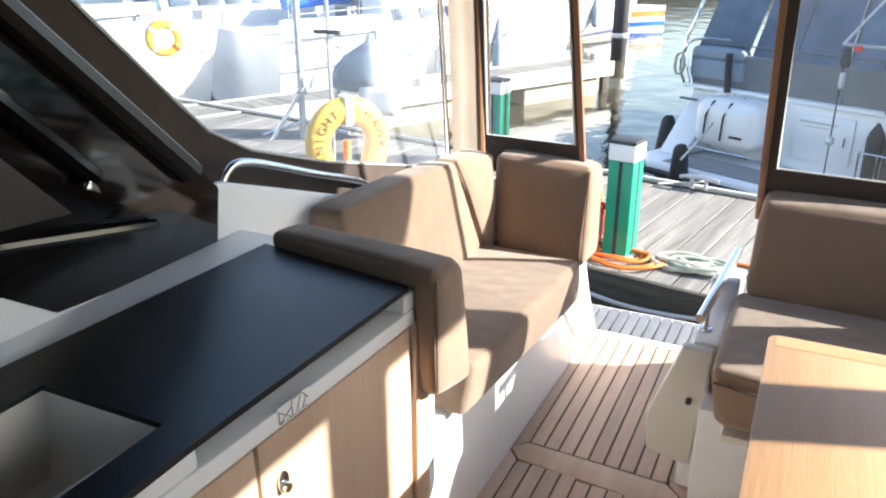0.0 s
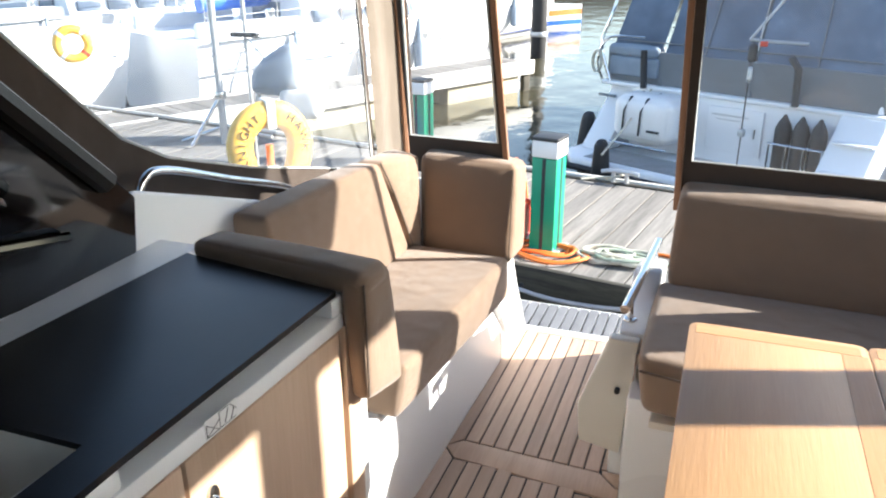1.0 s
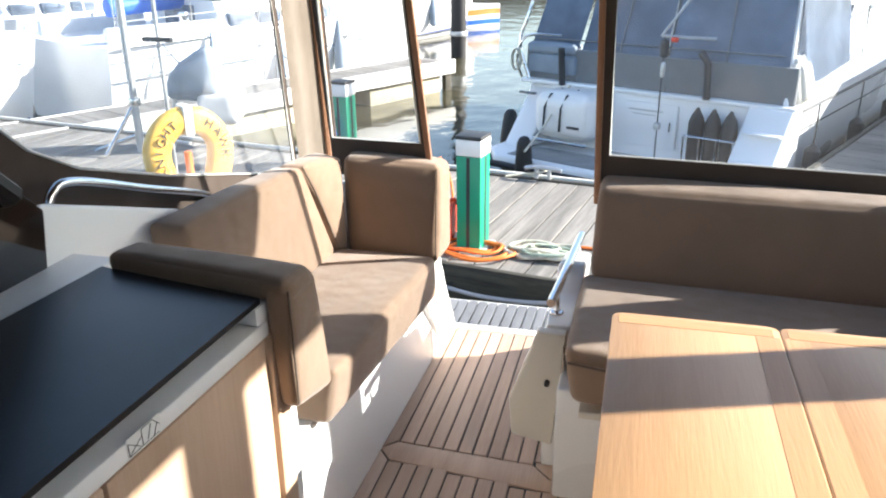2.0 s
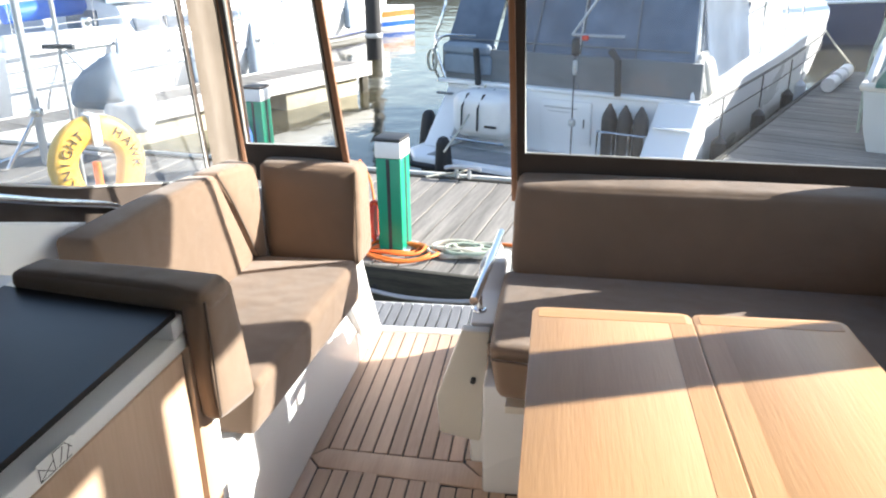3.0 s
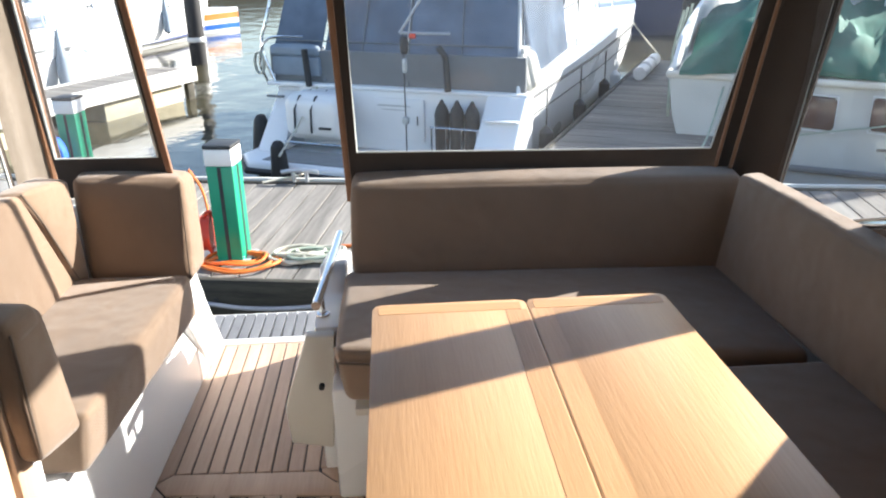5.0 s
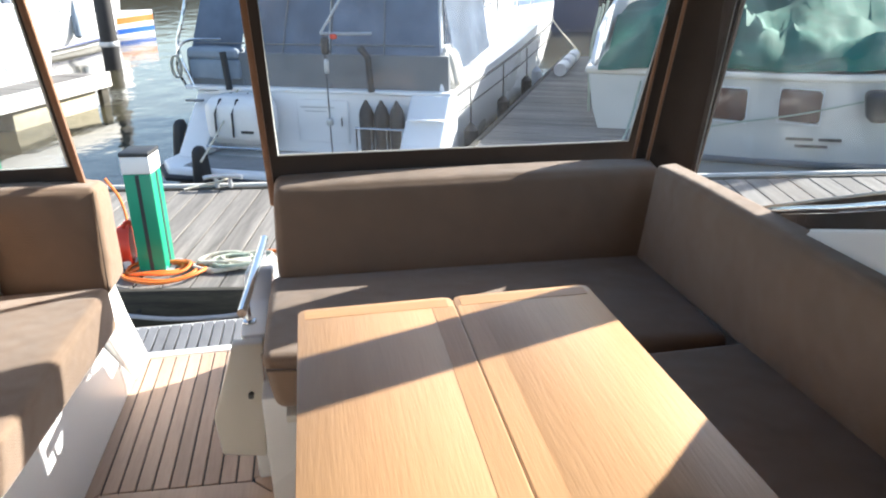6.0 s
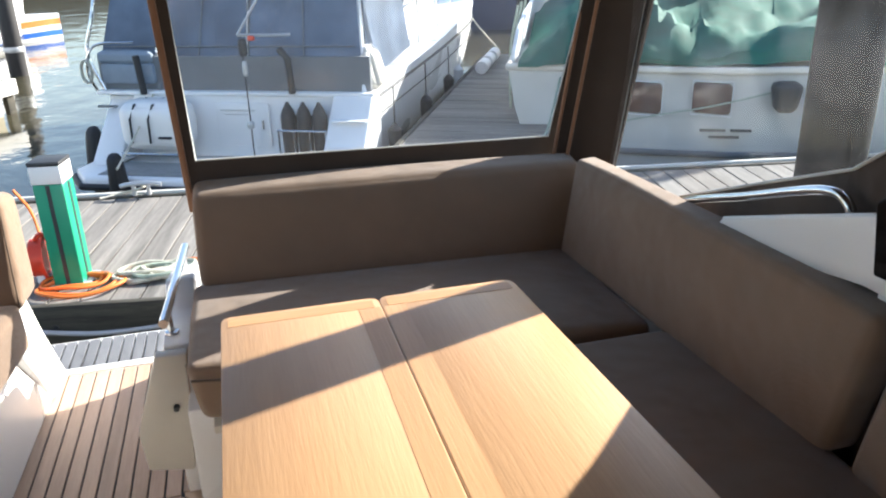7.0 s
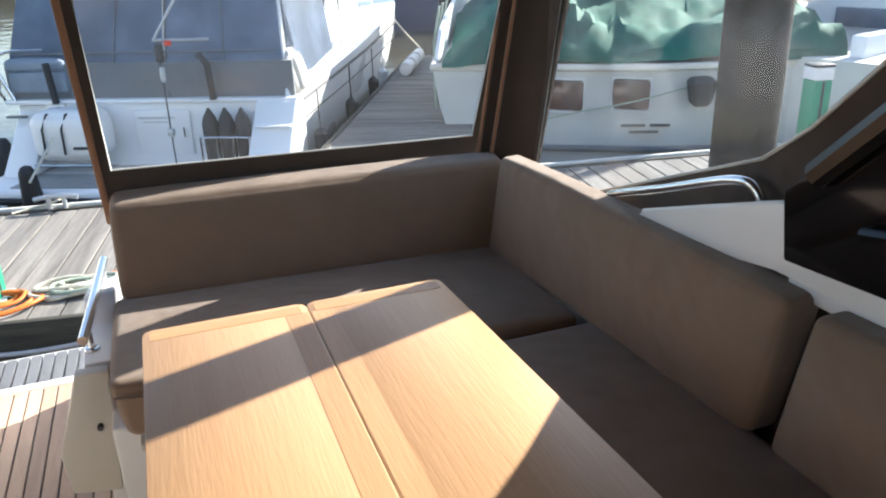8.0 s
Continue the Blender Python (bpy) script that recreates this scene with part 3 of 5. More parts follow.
def side_out(y, z):
    """The starboard side curtain: close in at its forward end, further out at the corner post."""
    corner = 1.191 + 0.21 * (z - 0.705)
    return 1.03 + (corner - 1.03) * min(1.0, max(0.0, (y - 1.35) / 0.6))


def lean(x, z, y0=2.34):
    """The aft curtain leans forward as it rises."""
    return out((x, y0 - 0.38 * (z - 0.85), z), aft_out(x, z))


can = root("canopy", "dark brown canvas cockpit canopy with clear vinyl windows", "canopy")
TOP = 1.68
# aft curtain over the bench
panel_with_window(can, "aft_curtain", [lean(0.965, 0.74), lean(1.98, 0.70), lean(2.02, TOP), lean(0.955, TOP)],
                  [lean(0.990, 0.862), lean(1.885, 0.84), lean(1.93, 1.62), lean(0.985, 1.62)], CANVAS)
# aft curtain over the port backrest
panel_with_window(can, "port_curtain", [lean(0.252, 0.76), lean(0.530, 0.75), lean(0.538, TOP), lean(0.332, TOP)],
                  [lean(0.270, 0.872), lean(0.510, 0.868), lean(0.520, 1.62), lean(0.352, 1.62)], CANVAS)
for a, b in (((0.528, 0.74), (0.532, TOP)), ((0.963, 0.72), (0.953, TOP))):
    p, q = Vector(lean(*a)), Vector(lean(*b))
    part("zip_binding", box(-0.009, 0.009, -0.008, 0.008, 0, (q - p).length, 0.004), TAPE, can, "tan bound zip edge").matrix_basis = Matrix.Translation(p) @ (q - p).to_track_quat("Z", "Y").to_matrix().to_4x4()
# port corner and side
panel = lambda pts, m, nm: part(nm, prism(pts, 0.006, (0, 0.5, 0), 0), m, can)
low, mid, high = ((0.113, 2.455, 0.70), (0.12, 2.63, 0.684)), ((0.113, 2.41, 1.18), (0.12, 2.583, 1.146)), ((0.113, 2.36, TOP), (0.12, 2.49, 1.77))
strip = lambda pair, k: out(Vector(pair[0]).lerp(Vector(pair[1]), k), SIDE) + Vector((0.040 * k + 0.006 * math.sin(k * 11), 0, 0))
part("port_corner", loft([[strip(r, k / 8) for k in range(9)] for r in (low, mid, high)], False), CANVAS_SUNLIT, can, "canvas corner with zip, sunlight put into its pale colour")
for k, c in ((0.70, TAPE), (0.84, TAPE), (0.98, CANVAS)):
    part("zip_strip", tube([strip(r, k) + Vector((0.006, 0, 0)) for r in (low, mid, high)], 0.009, sides=6), c, can)


def side_curtain(pts_low, pts_win, x_of, top_z, side):
    reach = side_out if side > 0 else lambda y, z: SIDE
    rim = [out((x_of(y), y, z), reach(y, z)) for y, z in pts_low]
    win = [out((x_of(y), y, z), reach(y, z)) for y, z in pts_win]
    return panel_with_window(can, "side_curtain", rim, win, CANVAS, 0.006, (side, 0, 0), pane_mat=VINYL_GLARE if side < 0 else VINYL_SIDE)


xp = lambda y: 0.0 + max(0.0, (y - 1.4)) * 0.10
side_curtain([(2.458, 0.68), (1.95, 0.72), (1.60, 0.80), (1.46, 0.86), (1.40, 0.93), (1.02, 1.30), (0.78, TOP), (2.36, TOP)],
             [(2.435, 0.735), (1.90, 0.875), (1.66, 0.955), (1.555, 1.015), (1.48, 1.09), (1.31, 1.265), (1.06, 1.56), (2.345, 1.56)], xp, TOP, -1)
xs = lambda y: 2.05 - max(0.0, (y - 1.4)) * 0.11
side_curtain([(2.20, 0.62), (1.95, 0.66), (1.60, 0.72), (1.40, 0.75), (1.27, 0.80), (0.95, 1.22), (0.70, TOP), (2.02, TOP)],
             [(2.15, 0.705), (1.93, 0.780), (1.60, 0.915), (1.45, 0.975), (1.36, 1.045), (1.22, 1.19), (0.92, 1.56), (1.965, 1.575)], xs, TOP, 1)
post_rows = (((1.885, 2.345, 0.70), (1.93, 2.28, 0.70), (1.972, 2.16, 0.70)), ((1.905, 2.215, 1.2), (1.955, 2.15, 1.2), (1.995, 2.04, 1.2)),
             ((1.935, 2.06, TOP), (1.985, 2.0, TOP), (2.01, 1.93, TOP)))


def corner_at(p, k):
    """A point of the corner post: k 0 on the aft curtain's edge, 1 on the side curtain's."""
    return out(p, (1 - k) * aft_out(1.93, p[2]) + k * side_out(2.15, p[2]))


part("starboard_corner", loft([[corner_at(p, i / 2) for i, p in enumerate(r)] for r in post_rows], False), CANVAS, can)
for k, c in ((0.0, TAPE), (0.22, TAPE), (0.95, CANVAS)):
    part("zip_strip", tube([corner_at(Vector(r[0]).lerp(Vector(r[2]), k) - Vector((0, 0.01, 0)), k) for r in post_rows], 0.006, sides=6), c, can)
# unseen roof, carried forward to keep skylight off the bench
part("unseen_roof", loft([[(-0.06, y, TOP), (0.25, y, TOP + 0.10), (1.0, y, TOP + 0.17), (1.75, y, TOP + 0.17), (2.36, y, TOP + 0.12)] for y in (-1.6, -0.5, 0.5, 0.9, 1.4, 2.75)], False), CANVAS, can)
# ---- starboard side ----
hull_s = root("hull_side_starboard", "white moulded cockpit side of the boat", "hull side", kind="structure")
part("side_deck", box(2.14, 2.36, -1.5, 3.0, -0.5, 0.42, 0.03), GELCOAT, hull_s)
part("inner_liner", box(2.10, 2.14, -1.5, 2.5, 0.0, 0.58, 0.015), GELCOAT, hull_s)
part("transom", box(0.985, 2.3, 2.58, 2.95, -0.3, 0.44, 0.03), GELCOAT, hull_s)
plinth = root("plinth_starboard", "white moulded plinth under the L-shaped bench", "seat base", kind="structure")
part("aft_plinth", box(0.905, 2.03, 2.11, 2.55, 0.0, 0.325, 0.01), GELCOAT, plinth)
part("side_plinth", box(1.62, 2.03, 0.3, 2.11, 0.0, 0.325, 0.01), GELCOAT, plinth)
part("ledge", box(0.965, 1.6, 2.035, 2.12, 0.298, 0.318, 0.004), CREAM, plinth)

bench = root("corner_bench", "taupe fabric L-shaped cockpit bench in the shade", "bench")
part("aft_seat_cushion", cushion([(0.945, 2.035, 0.335), (1.985, 1.905, 0.335), (1.985, 2.44, 0.335), (0.945, 2.49, 0.335)] + [(0.925, 2.02, 0.485), (1.985, 1.905, 0.485), (1.985, 2.44, 0.485), (0.93, 2.49, 0.485)], 0.005, 0.024, 11, 21), FABRIC, bench)
part("side_seat_cushion", cushion(block(1.55, 2.06, 0.45, 1.898, 0.335, 0.482), 0.008, 0.04, 9, 22), FABRIC, bench)
part("aft_backrest", cushion([(0.955, 2.452, 0.475), (2.01, 2.395, 0.475), (2.03, 2.52, 0.475), (0.955, 2.58, 0.475),
                              (0.960, 2.548, 0.711), (2.040, 2.462, 0.724), (2.07, 2.60, 0.718), (0.962, 2.645, 0.731)], 0.006, 0.020, 13, 23), FABRIC, bench)
part("side_backrest", cushion([(2.018, 1.385, 0.472), (2.10, 1.385, 0.472), (2.06, 2.42, 0.47), (1.958, 2.41, 0.47),
                               (1.988, 1.296, 0.788), (2.070, 1.296, 0.790), (2.075, 2.44, 0.745), (2.008, 2.425, 0.745)], 0.006, 0.018, 13, 24), FABRIC, bench)
# added board, stops a sun streak through the gap between the backrests
part("backing_board", box(2.085, 2.105, 1.15, 1.50, 0.40, 0.755, 0.004), CANVAS, bench, "dark board added behind the cushions to block sun in their gap")
part("forward_backrest", cushion([(2.03, 0.5, 0.47), (2.10, 0.5, 0.47), (2.10, 1.335, 0.47), (2.028, 1.335, 0.47),
                                  (1.992, 0.5, 0.79), (2.08, 0.5, 0.79), (2.08, 1.248, 0.79), (1.990, 1.248, 0.79)], 0.006, 0.018, 13, 25), FABRIC, bench)
part("seat_piping", tube(spline([(0.935, 2.015, 0.455), (1.2, 1.965, 0.455), (1.55, 1.90, 0.455)]), 0.003, sides=6), PIPING, bench)

gate = root("transom_gate", "cream folding transom gate beside the gangway", "gate")
part("gate_panel", prism([(0.842, 2.20, 0.43), (0.915, 2.20, 0.428), (0.890, 2.20, 0.095), (0.782, 2.20, 0.115), (0.774, 2.20, 0.225)], 0.035, (0, 1, 0), 0.006), CREAM, gate)
part("latch_knob", tube([(0.873, 2.199, 0.29), (0.873, 2.185, 0.288)], 0.007, sides=10), DARK_PL, gate, "small dark catch")
part("gate_hinge", tube([(0.905, 2.198, 0.12), (0.912, 2.198, 0.40)], 0.005, sides=8), STEEL, gate)
pillar = root("gate_pillar", "white moulded pillar at the gangway", "pillar", kind="structure")
part("pillar_body", prism([(0.86, 2.238, 0.0), (0.86, 2.238, 0.435), (0.86, 2.42, 0.445), (0.86, 2.50, 0.50), (0.86, 2.75, 0.44), (0.86, 2.98, 0.0)], 0.075, (1, 0, 0), 0.008), GELCOAT, pillar)
rail = root("hand_rail", "polished steel hand rail on the gangway pillar", "rail")
part("bar", tube(spline([(0.868, 2.255, 0.487), (0.884, 2.42, 0.50), (0.906, 2.71, 0.512)]), 0.0125), STEEL, rail)
for x, y in ((0.877, 2.30), (0.902, 2.66)):
    part("stanchion", tube([(x + 0.003, y, 0.42), (x, y, 0.495)], 0.008), STEEL, rail)
    part("flange", cylinder(x + 0.003, y, 0.436 if y < 2.5 else 0.45, 0.446 if y < 2.5 else 0.458, 0.018), STEEL, rail)

# ---- table ----
table = root("folding_table", "varnished teak two-leaf cockpit table", "table")


def leaf(x0, x1, nm, taper=0.0):
    y0, y1, z1 = 0.62, 1.755, 0.72
    fr = 0.042
    lf = part(nm, prism([(x0, y0, z1), (x1 + taper, y0, z1), (x1, y1 - 0.018, z1), (x1 - 0.005, y1 - 0.005, z1), (x1 - 0.018, y1, z1), (x0 + 0.018, y1, z1), (x0 + 0.005, y1 - 0.005, z1), (x0, y1 - 0.018, z1)], -0.026, bevel=0.0015), TEAK_TABLE, table)
    a, b = (x1 - fr, x1 - 0.003) if taper == 0 else (x0 + 0.003, x0 + fr)
    part("edge_board", box(a, b, y0 + 0.004, y1 - fr - 0.001, z1 - 0.002, z1 + 0.0005, 0), TEAK_EDGE, lf)
    part("end_board", box(x0 + 0.012, x1 - 0.012, y1 - fr, y1 - 0.012, z1 - 0.002, z1 + 0.0005, 0), TEAK_END, lf)


leaf(1.030, 1.3120, "table_leaf")
leaf(1.3126, 1.575, "table_leaf", 0.035)
part("pedestal", cylinder(1.33, 1.2, 0.02, 0.694, 0.045), STEEL, table)
part("foot_plate", cylinder(1.33, 1.2, 0.0, 0.025, 0.14), STEEL, table)
for y in (0.85, 1.55):
    part("hinge", box(1.29, 1.335, y - 0.02, y + 0.02, 0.69, 0.694, 0), STEEL, table)
part("bearer", box(1.15, 1.5, 0.9, 1.5, 0.672, 0.694, 0.004), TEAK_TABLE, table)

# ---- unseen walls behind the camera, added to keep light off the bench ----
cabin = root("wall_unseen", "unseen forward walls with dark doorway, added to block light", "wall", kind="structure")
part("bulkhead", box(-0.1, 0.6, -1.75, -1.6, 0, 1.78, 0.01), LINER, cabin)
part("bulkhead", box(1.5, 2.3, -1.75, -1.6, 0, 1.78, 0.01), LINER, cabin)
part("doorway", box(0.6, 1.5, -1.74, -1.68, 0, 1.80, 0.01), DARK_GLASS, cabin)
part("side_wall", box(-0.10, -0.04, -1.6, 0.25, 0.4, 1.02, 0.01), LINER, cabin)

# ---- marina: water, pontoons, boats ----
WL, DECK = -0.75, -0.30


def berth(x, y, z=0.0, angle=-26.0):
    """A local frame on the berths' lie: its y runs along them."""
    return pose(x, y, z, 0, 0, angle)


bm = bmesh.new()
bmesh.ops.create_grid(bm, x_segments=8, y_segments=8, size=400)
bmesh.ops.translate(bm, verts=bm.verts, vec=(0, 100, WL))
tagged(part("water", bm, WATER), "calm brown-green harbour water with reflections", "water", kind="structure")


def pontoon(name, label, m, x0, x1, width, pitch, floats, edge_mat, cross=True):
    """A planked deck on floats: local x along it, y across, its top at z 0."""
    p = root(name, label, "pontoon", m=m, kind="structure")
    n = int((x1 - x0) / pitch)
    me = mesh_of("plank", box(-pitch / 2 + 0.004, pitch / 2 - 0.004, 0.0, width, -0.03, 0.0, 0.003, 1), PLANK)
    for i in range(n):
        k = new("plank", me)
        k.parent = p
        k.location = (x0 + (i + 0.5) * pitch, 0, random.uniform(-0.002, 0.002))
    for y in (-0.045, width + 0.003):
        part("edge_beam", box(x0, x1, y, y + 0.042, -0.19, 0.012, 0.006), edge_mat, p)
    part("under_frame", box(x0, x1, 0.0, width, -0.17, -0.035, 0), TIMBER, p)
    for a in floats:
        part("float", box(a, a + 1.5, 0.05, width - 0.05, -0.62, -0.17, 0.02), CONCRETE, p)
    return p


main_pontoon = pontoon("pontoon_main", "weathered grey timber pontoon with dark wet edge", berth(0.071, 4.315, DECK, -9.8), -8.4, 10.5, 1.72, 0.15, [-8, -5.5, -3, 3, 5.5], TIMBER)
mm = main_pontoon.matrix_basis
tp = lambda x, y, z=0.0: mm @ Vector((x, y, z))
part("edge_strip", box(-8.4, 10.5, 1.765, 1.80, -0.10, 0.030, 0.006), HULL_GREY, main_pontoon, "pale rubbing strip")
part("lower_beam", box(-8.4, 10.5, -0.03, 0.02, -0.34, -0.20, 0.01), TIMBER, main_pontoon)
for x in (-0.6, 0.05, 0.7):
    part("bolt", tube([(x, -0.052, -0.10), (x, -0.04, -0.10)], 0.014, sides=8), RUBBER, main_pontoon)
finger = pontoon("pontoon_finger", "narrow grey timber walkway between moored boats", berth(2.66, 6.18, DECK, -26) @ pose(0, 0, 0, 0, 0, 90), 0.0, 5.9, 1.25, 0.14, [0.5, 3.4], TIMBER)
finger.matrix_basis = berth(3.33, 5.86, DECK, -26) @ pose(0, 0, 0, 0, 0, 90)
left_finger = pontoon("pontoon_left", "pontoon with white edge beam on stained concrete floats", berth(-1.19, 11.92, DECK, -26) @ pose(-0.65, 0, 0, 0, 0, 90), -9.5, 0.0, 0.62, 0.14, [-9.2, -6.4, -4.4, -1.75], HULL_GREY)
part("end_post", box(-0.16, -0.02, 0.02, 0.10, -0.5, 0.0, 0.01), TIMBER, left_finger)


def bollard(x, y, h=0.665, w=0.075, turn=0.0, extra=""):
    b = root("service_bollard", "green service bollard with white lamp head and dark cap" + extra, "bollard", "service bollards", pose(x, y, DECK, 0, 0, turn))
    part("post", box(-w, w, -w, w, 0, h - 0.115, 0.012), GREEN, b)
    part("groove", box(-0.010, 0.010, -w - 0.002, -w + 0.01, 0.0, h - 0.12, 0.0), DARK_PL, b, "dark groove")
    part("groove", box(w - 0.01, w + 0.002, -0.010, 0.010, 0.0, h - 0.12, 0.0), DARK_PL, b, "dark groove")
    part("lamp_head", box(-w * 1.03, w * 1.03, -w * 1.03, w * 1.03, h - 0.115, h - 0.022, 0.008), WHITE_PL, b, "white lamp head")
    part("cap", box(-w * 1.05, w * 1.05, -w * 1.05, w * 1.05, h - 0.022, h, 0.006), DARK_PL, b, "dark cap")
    part("base_plate", box(-w * 1.4, w * 1.4, -w * 1.4, w * 1.4, 0.0, 0.012, 0.003), GALV, b)
    return b


bollard(0.163, 4.60, turn=-9.8)
b2 = bollard(-1.22, 6.17, turn=-9.8, extra="")
bollard(5.8, 5.0, turn=-9.8)
hose = root("blue_hose_coil", "coiled blue hose hanging on a bollard", "hose", m=pose(-1.33, 6.05, DECK + 0.27))
for k in range(4):
    part("coil", tube([(0.075 * math.cos(a) , -0.02 * k, 0.13 * math.sin(a)) for a in np.linspace(0, math.tau, 20)[:-1]], 0.018, True, 8), BLUE, hose)

# hoses and ropes at the near bollard
oh = root("orange_hose", "orange hose coiled round the bollard foot", "hose", m=pose(0.163, 4.56, DECK))
for k in range(4):
    r = 0.125 + 0.02 * k
    part("coil", tube([(r * 1.15 * math.cos(a) + 0.02 * k, r * 0.7 * math.sin(a) - 0.035 * k, 0.016 + 0.012 * (k % 2) + 0.008 * math.sin(3 * a + k)) for a in np.linspace(0, math.tau, 28)[:-1]], 0.0095, True, 8), ORANGE, oh)
part("tail", tube(spline([(0.25, 0.02, 0.012), (0.45, 0.12, 0.012), (0.75, 0.10, 0.012), (1.0, 0.0, 0.012)]), 0.0095, sides=8), ORANGE, oh)
part("tail", tube(spline([(-0.16, 0.1, 0.012), (-0.17, 0.25, 0.18), (-0.2, 0.3, 0.33), (-0.26, 0.3, 0.45)]), 0.008, sides=8), ORANGE, oh)
rp = root("mooring_rope", "pale and green mooring rope in a loose coil", "rope", m=pose(0.58, 4.52, DECK))
for k in range(12):
    cx, cy, r = random.uniform(-0.14, 0.14), random.uniform(-0.05, 0.05), random.uniform(0.06, 0.14)
    part("coil", tube([(cx + r * math.cos(a) * 1.2, cy + r * 0.6 * math.sin(a), 0.014 + 0.010 * (k % 4) + 0.006 * math.sin(2 * a + k)) for a in np.linspace(0, math.tau, 24)[:-1]], 0.0105, True, 7), ROPE if k % 3 else ROPE_GREEN, rp)
part("tail", tube(spline([(0.1, 0.0, 0.012), (0.3, 0.02, 0.012), (0.5, -0.04, 0.012), (0.75, 0.05, 0.012)]), 0.010, sides=7), ROPE_GREEN, rp)
red = root("red_fire_hydrant", "red plastic hose reel beside the bollard", "hose reel", m=pose(0.035, 4.66, DECK))
part("reel", tube([(-0.06, 0.0, 0.13), (0.0, 0.0, 0.13)], 0.10, sides=18), RED, red)
part("reel_flange", tube([(0.0, 0.0, 0.13), (0.014, 0.0, 0.13)], 0.122, sides=18), RED, red)
part("stand", box(-0.05, 0.05, -0.06, 0.06, 0.0, 0.05, 0.01), WHITE_PL, red, "white foot")
part("handle", tube(spline([(-0.05, 0, 0.2), (0, -0.01, 0.26), (0.05, 0, 0.2)]), 0.012, sides=8), RED, red)
gh = root("grey_hose", "grey hose slung along the pontoon edge", "hose")
part("hose", tube(spline([tp(-0.05, -0.065, -0.11), tp(0.25, -0.07, -0.135), tp(0.6, -0.07, -0.11), tp(0.95, -0.065, -0.03)]), 0.012, sides=8), GREY_HOSE, gh)
cl = root("dock_cleat", "galvanised mooring cleat on the pontoon edge", "cleat", m=Matrix.Translation(tp(0.02, 1.745, 0.012)) @ pose(0, 0, 0, 0, 0, -9.8) @ Matrix.Scale(0.82, 4))
part("horn", tube(spline([(-0.17, 0, 0.085), (-0.09, 0, 0.10), (0.09, 0, 0.10), (0.17, 0, 0.085)]), 0.02, sides=10), GALV, cl)
for x in (-0.06, 0.06):
    part("leg", tube([(x, 0, 0.0), (x, 0, 0.095)], 0.019, sides=10), GALV, cl)
part("line", tube(spline([(-0.34, -0.05, 0.0), (-0.2, 0.03, 0.012), (-0.05, -0.01, 0.05), (0.02, 0.02, 0.07), (0.0, 0.10, 0.06), (-0.06, 0.35, -0.02)]), 0.011, sides=7), ROPE, cl, "pale mooring line")


def pile(name, x, y, r, top, label, mat=PILE):
    p = root(name, label, "pile", "mooring piles", pose(x, y, 0))
    part("shaft", cylinder(0, 0, -2.5, top, r, 24, 0.01), mat, p)
    part("collar", cylinder(0, 0, DECK - 0.04, DECK + 0.05, r * 1.18, 24, 0.01), GALV, p)
    return p


pile("mooring_pile", 2.480, 1.986, 0.078, 3.4, "thick grey streaked steel mooring pile")
pile("mooring_pile", -2.53, 15.8, 0.15, 3.6, "dark tarred mooring pile standing in the water", RUBBER)
pile("mooring_pile", 6.05, 13.3, 0.21, 3.6, "grey mooring pile at the walkway's end")
# unseen pile, added only to throw a shadow band over the cockpit
pile("mooring_pile", 6.9, 2.84, 0.085, 5.2, "slim grey pile, unseen, added to cast a shadow band")

# ---- life rings ----
def horseshoe(m, s, label, lettered):
    h = root("horseshoe_lifebuoy", label, "lifebuoy", "lifebuoys", m)
    pts = [(0.215 * math.sin(a) * (1.0 if abs(a) < 1.6 else 1.0 - 0.25 * (abs(a) - 1.6)), 0, 0.225 * math.cos(a) - (0.0 if abs(a) < 1.6 else 0.22 * (abs(a) - 1.6))) for a in np.linspace(-2.55, 2.55, 36)]
    bm = bmesh.new()
    rows = []
    for i, p in enumerate(pts):
        a = Vector(pts[min(i + 1, 35)]) - Vector(pts[max(i - 1, 0)])
        d = a.normalized()
        s1 = Vector((0, 1, 0)).cross(d)
        rows.append([Vector(p) + s1 * 0.088 * math.cos(t) * (1.0 - 0.1 * (abs(i - 17.5) / 17.5) ** 6) + Vector((0, 0.062, 0)) * math.copysign(abs(math.sin(t)) ** 0.7, math.sin(t)) for t in np.linspace(0, math.tau, 17)[:-1]])
    loft(rows, True, True, bm)
    part("float", bm, YELLOW, h)
    part("strap", box(-0.03, 0.03, -0.068, 0.068, 0.125, 0.32, 0.006), WHITE_PL, h, "pale webbing strap")
    part("light_tube", tube([(-0.02, -0.03, -0.16), (-0.02, -0.03, 0.02)], 0.025, sides=12), ORANGE, h, "orange rescue light")
    if lettered:
        for i, c in enumerate("KNIGHT"):
            a = radians(-112 + 16.5 * i)
            letters(c, 0.085, Matrix.Translation((0.225 * math.sin(a), -0.066, 0.235 * math.cos(a))) @ Matrix.Rotation(a, 4, "Y") @ pose(0, 0, 0, 90, 0, 0) @ pose(0, -0.03, 0), h)
        for i, c in enumerate("HAWK"):
            a = radians(36 + 20 * i)
            letters(c, 0.085, Matrix.Translation((0.225 * math.sin(a), -0.066, 0.235 * math.cos(a))) @ Matrix.Rotation(a, 4, "Y") @ pose(0, 0, 0, 90, 0, 0) @ pose(0, -0.03, 0), h)
    h.scale = (s, s, s)
    return h


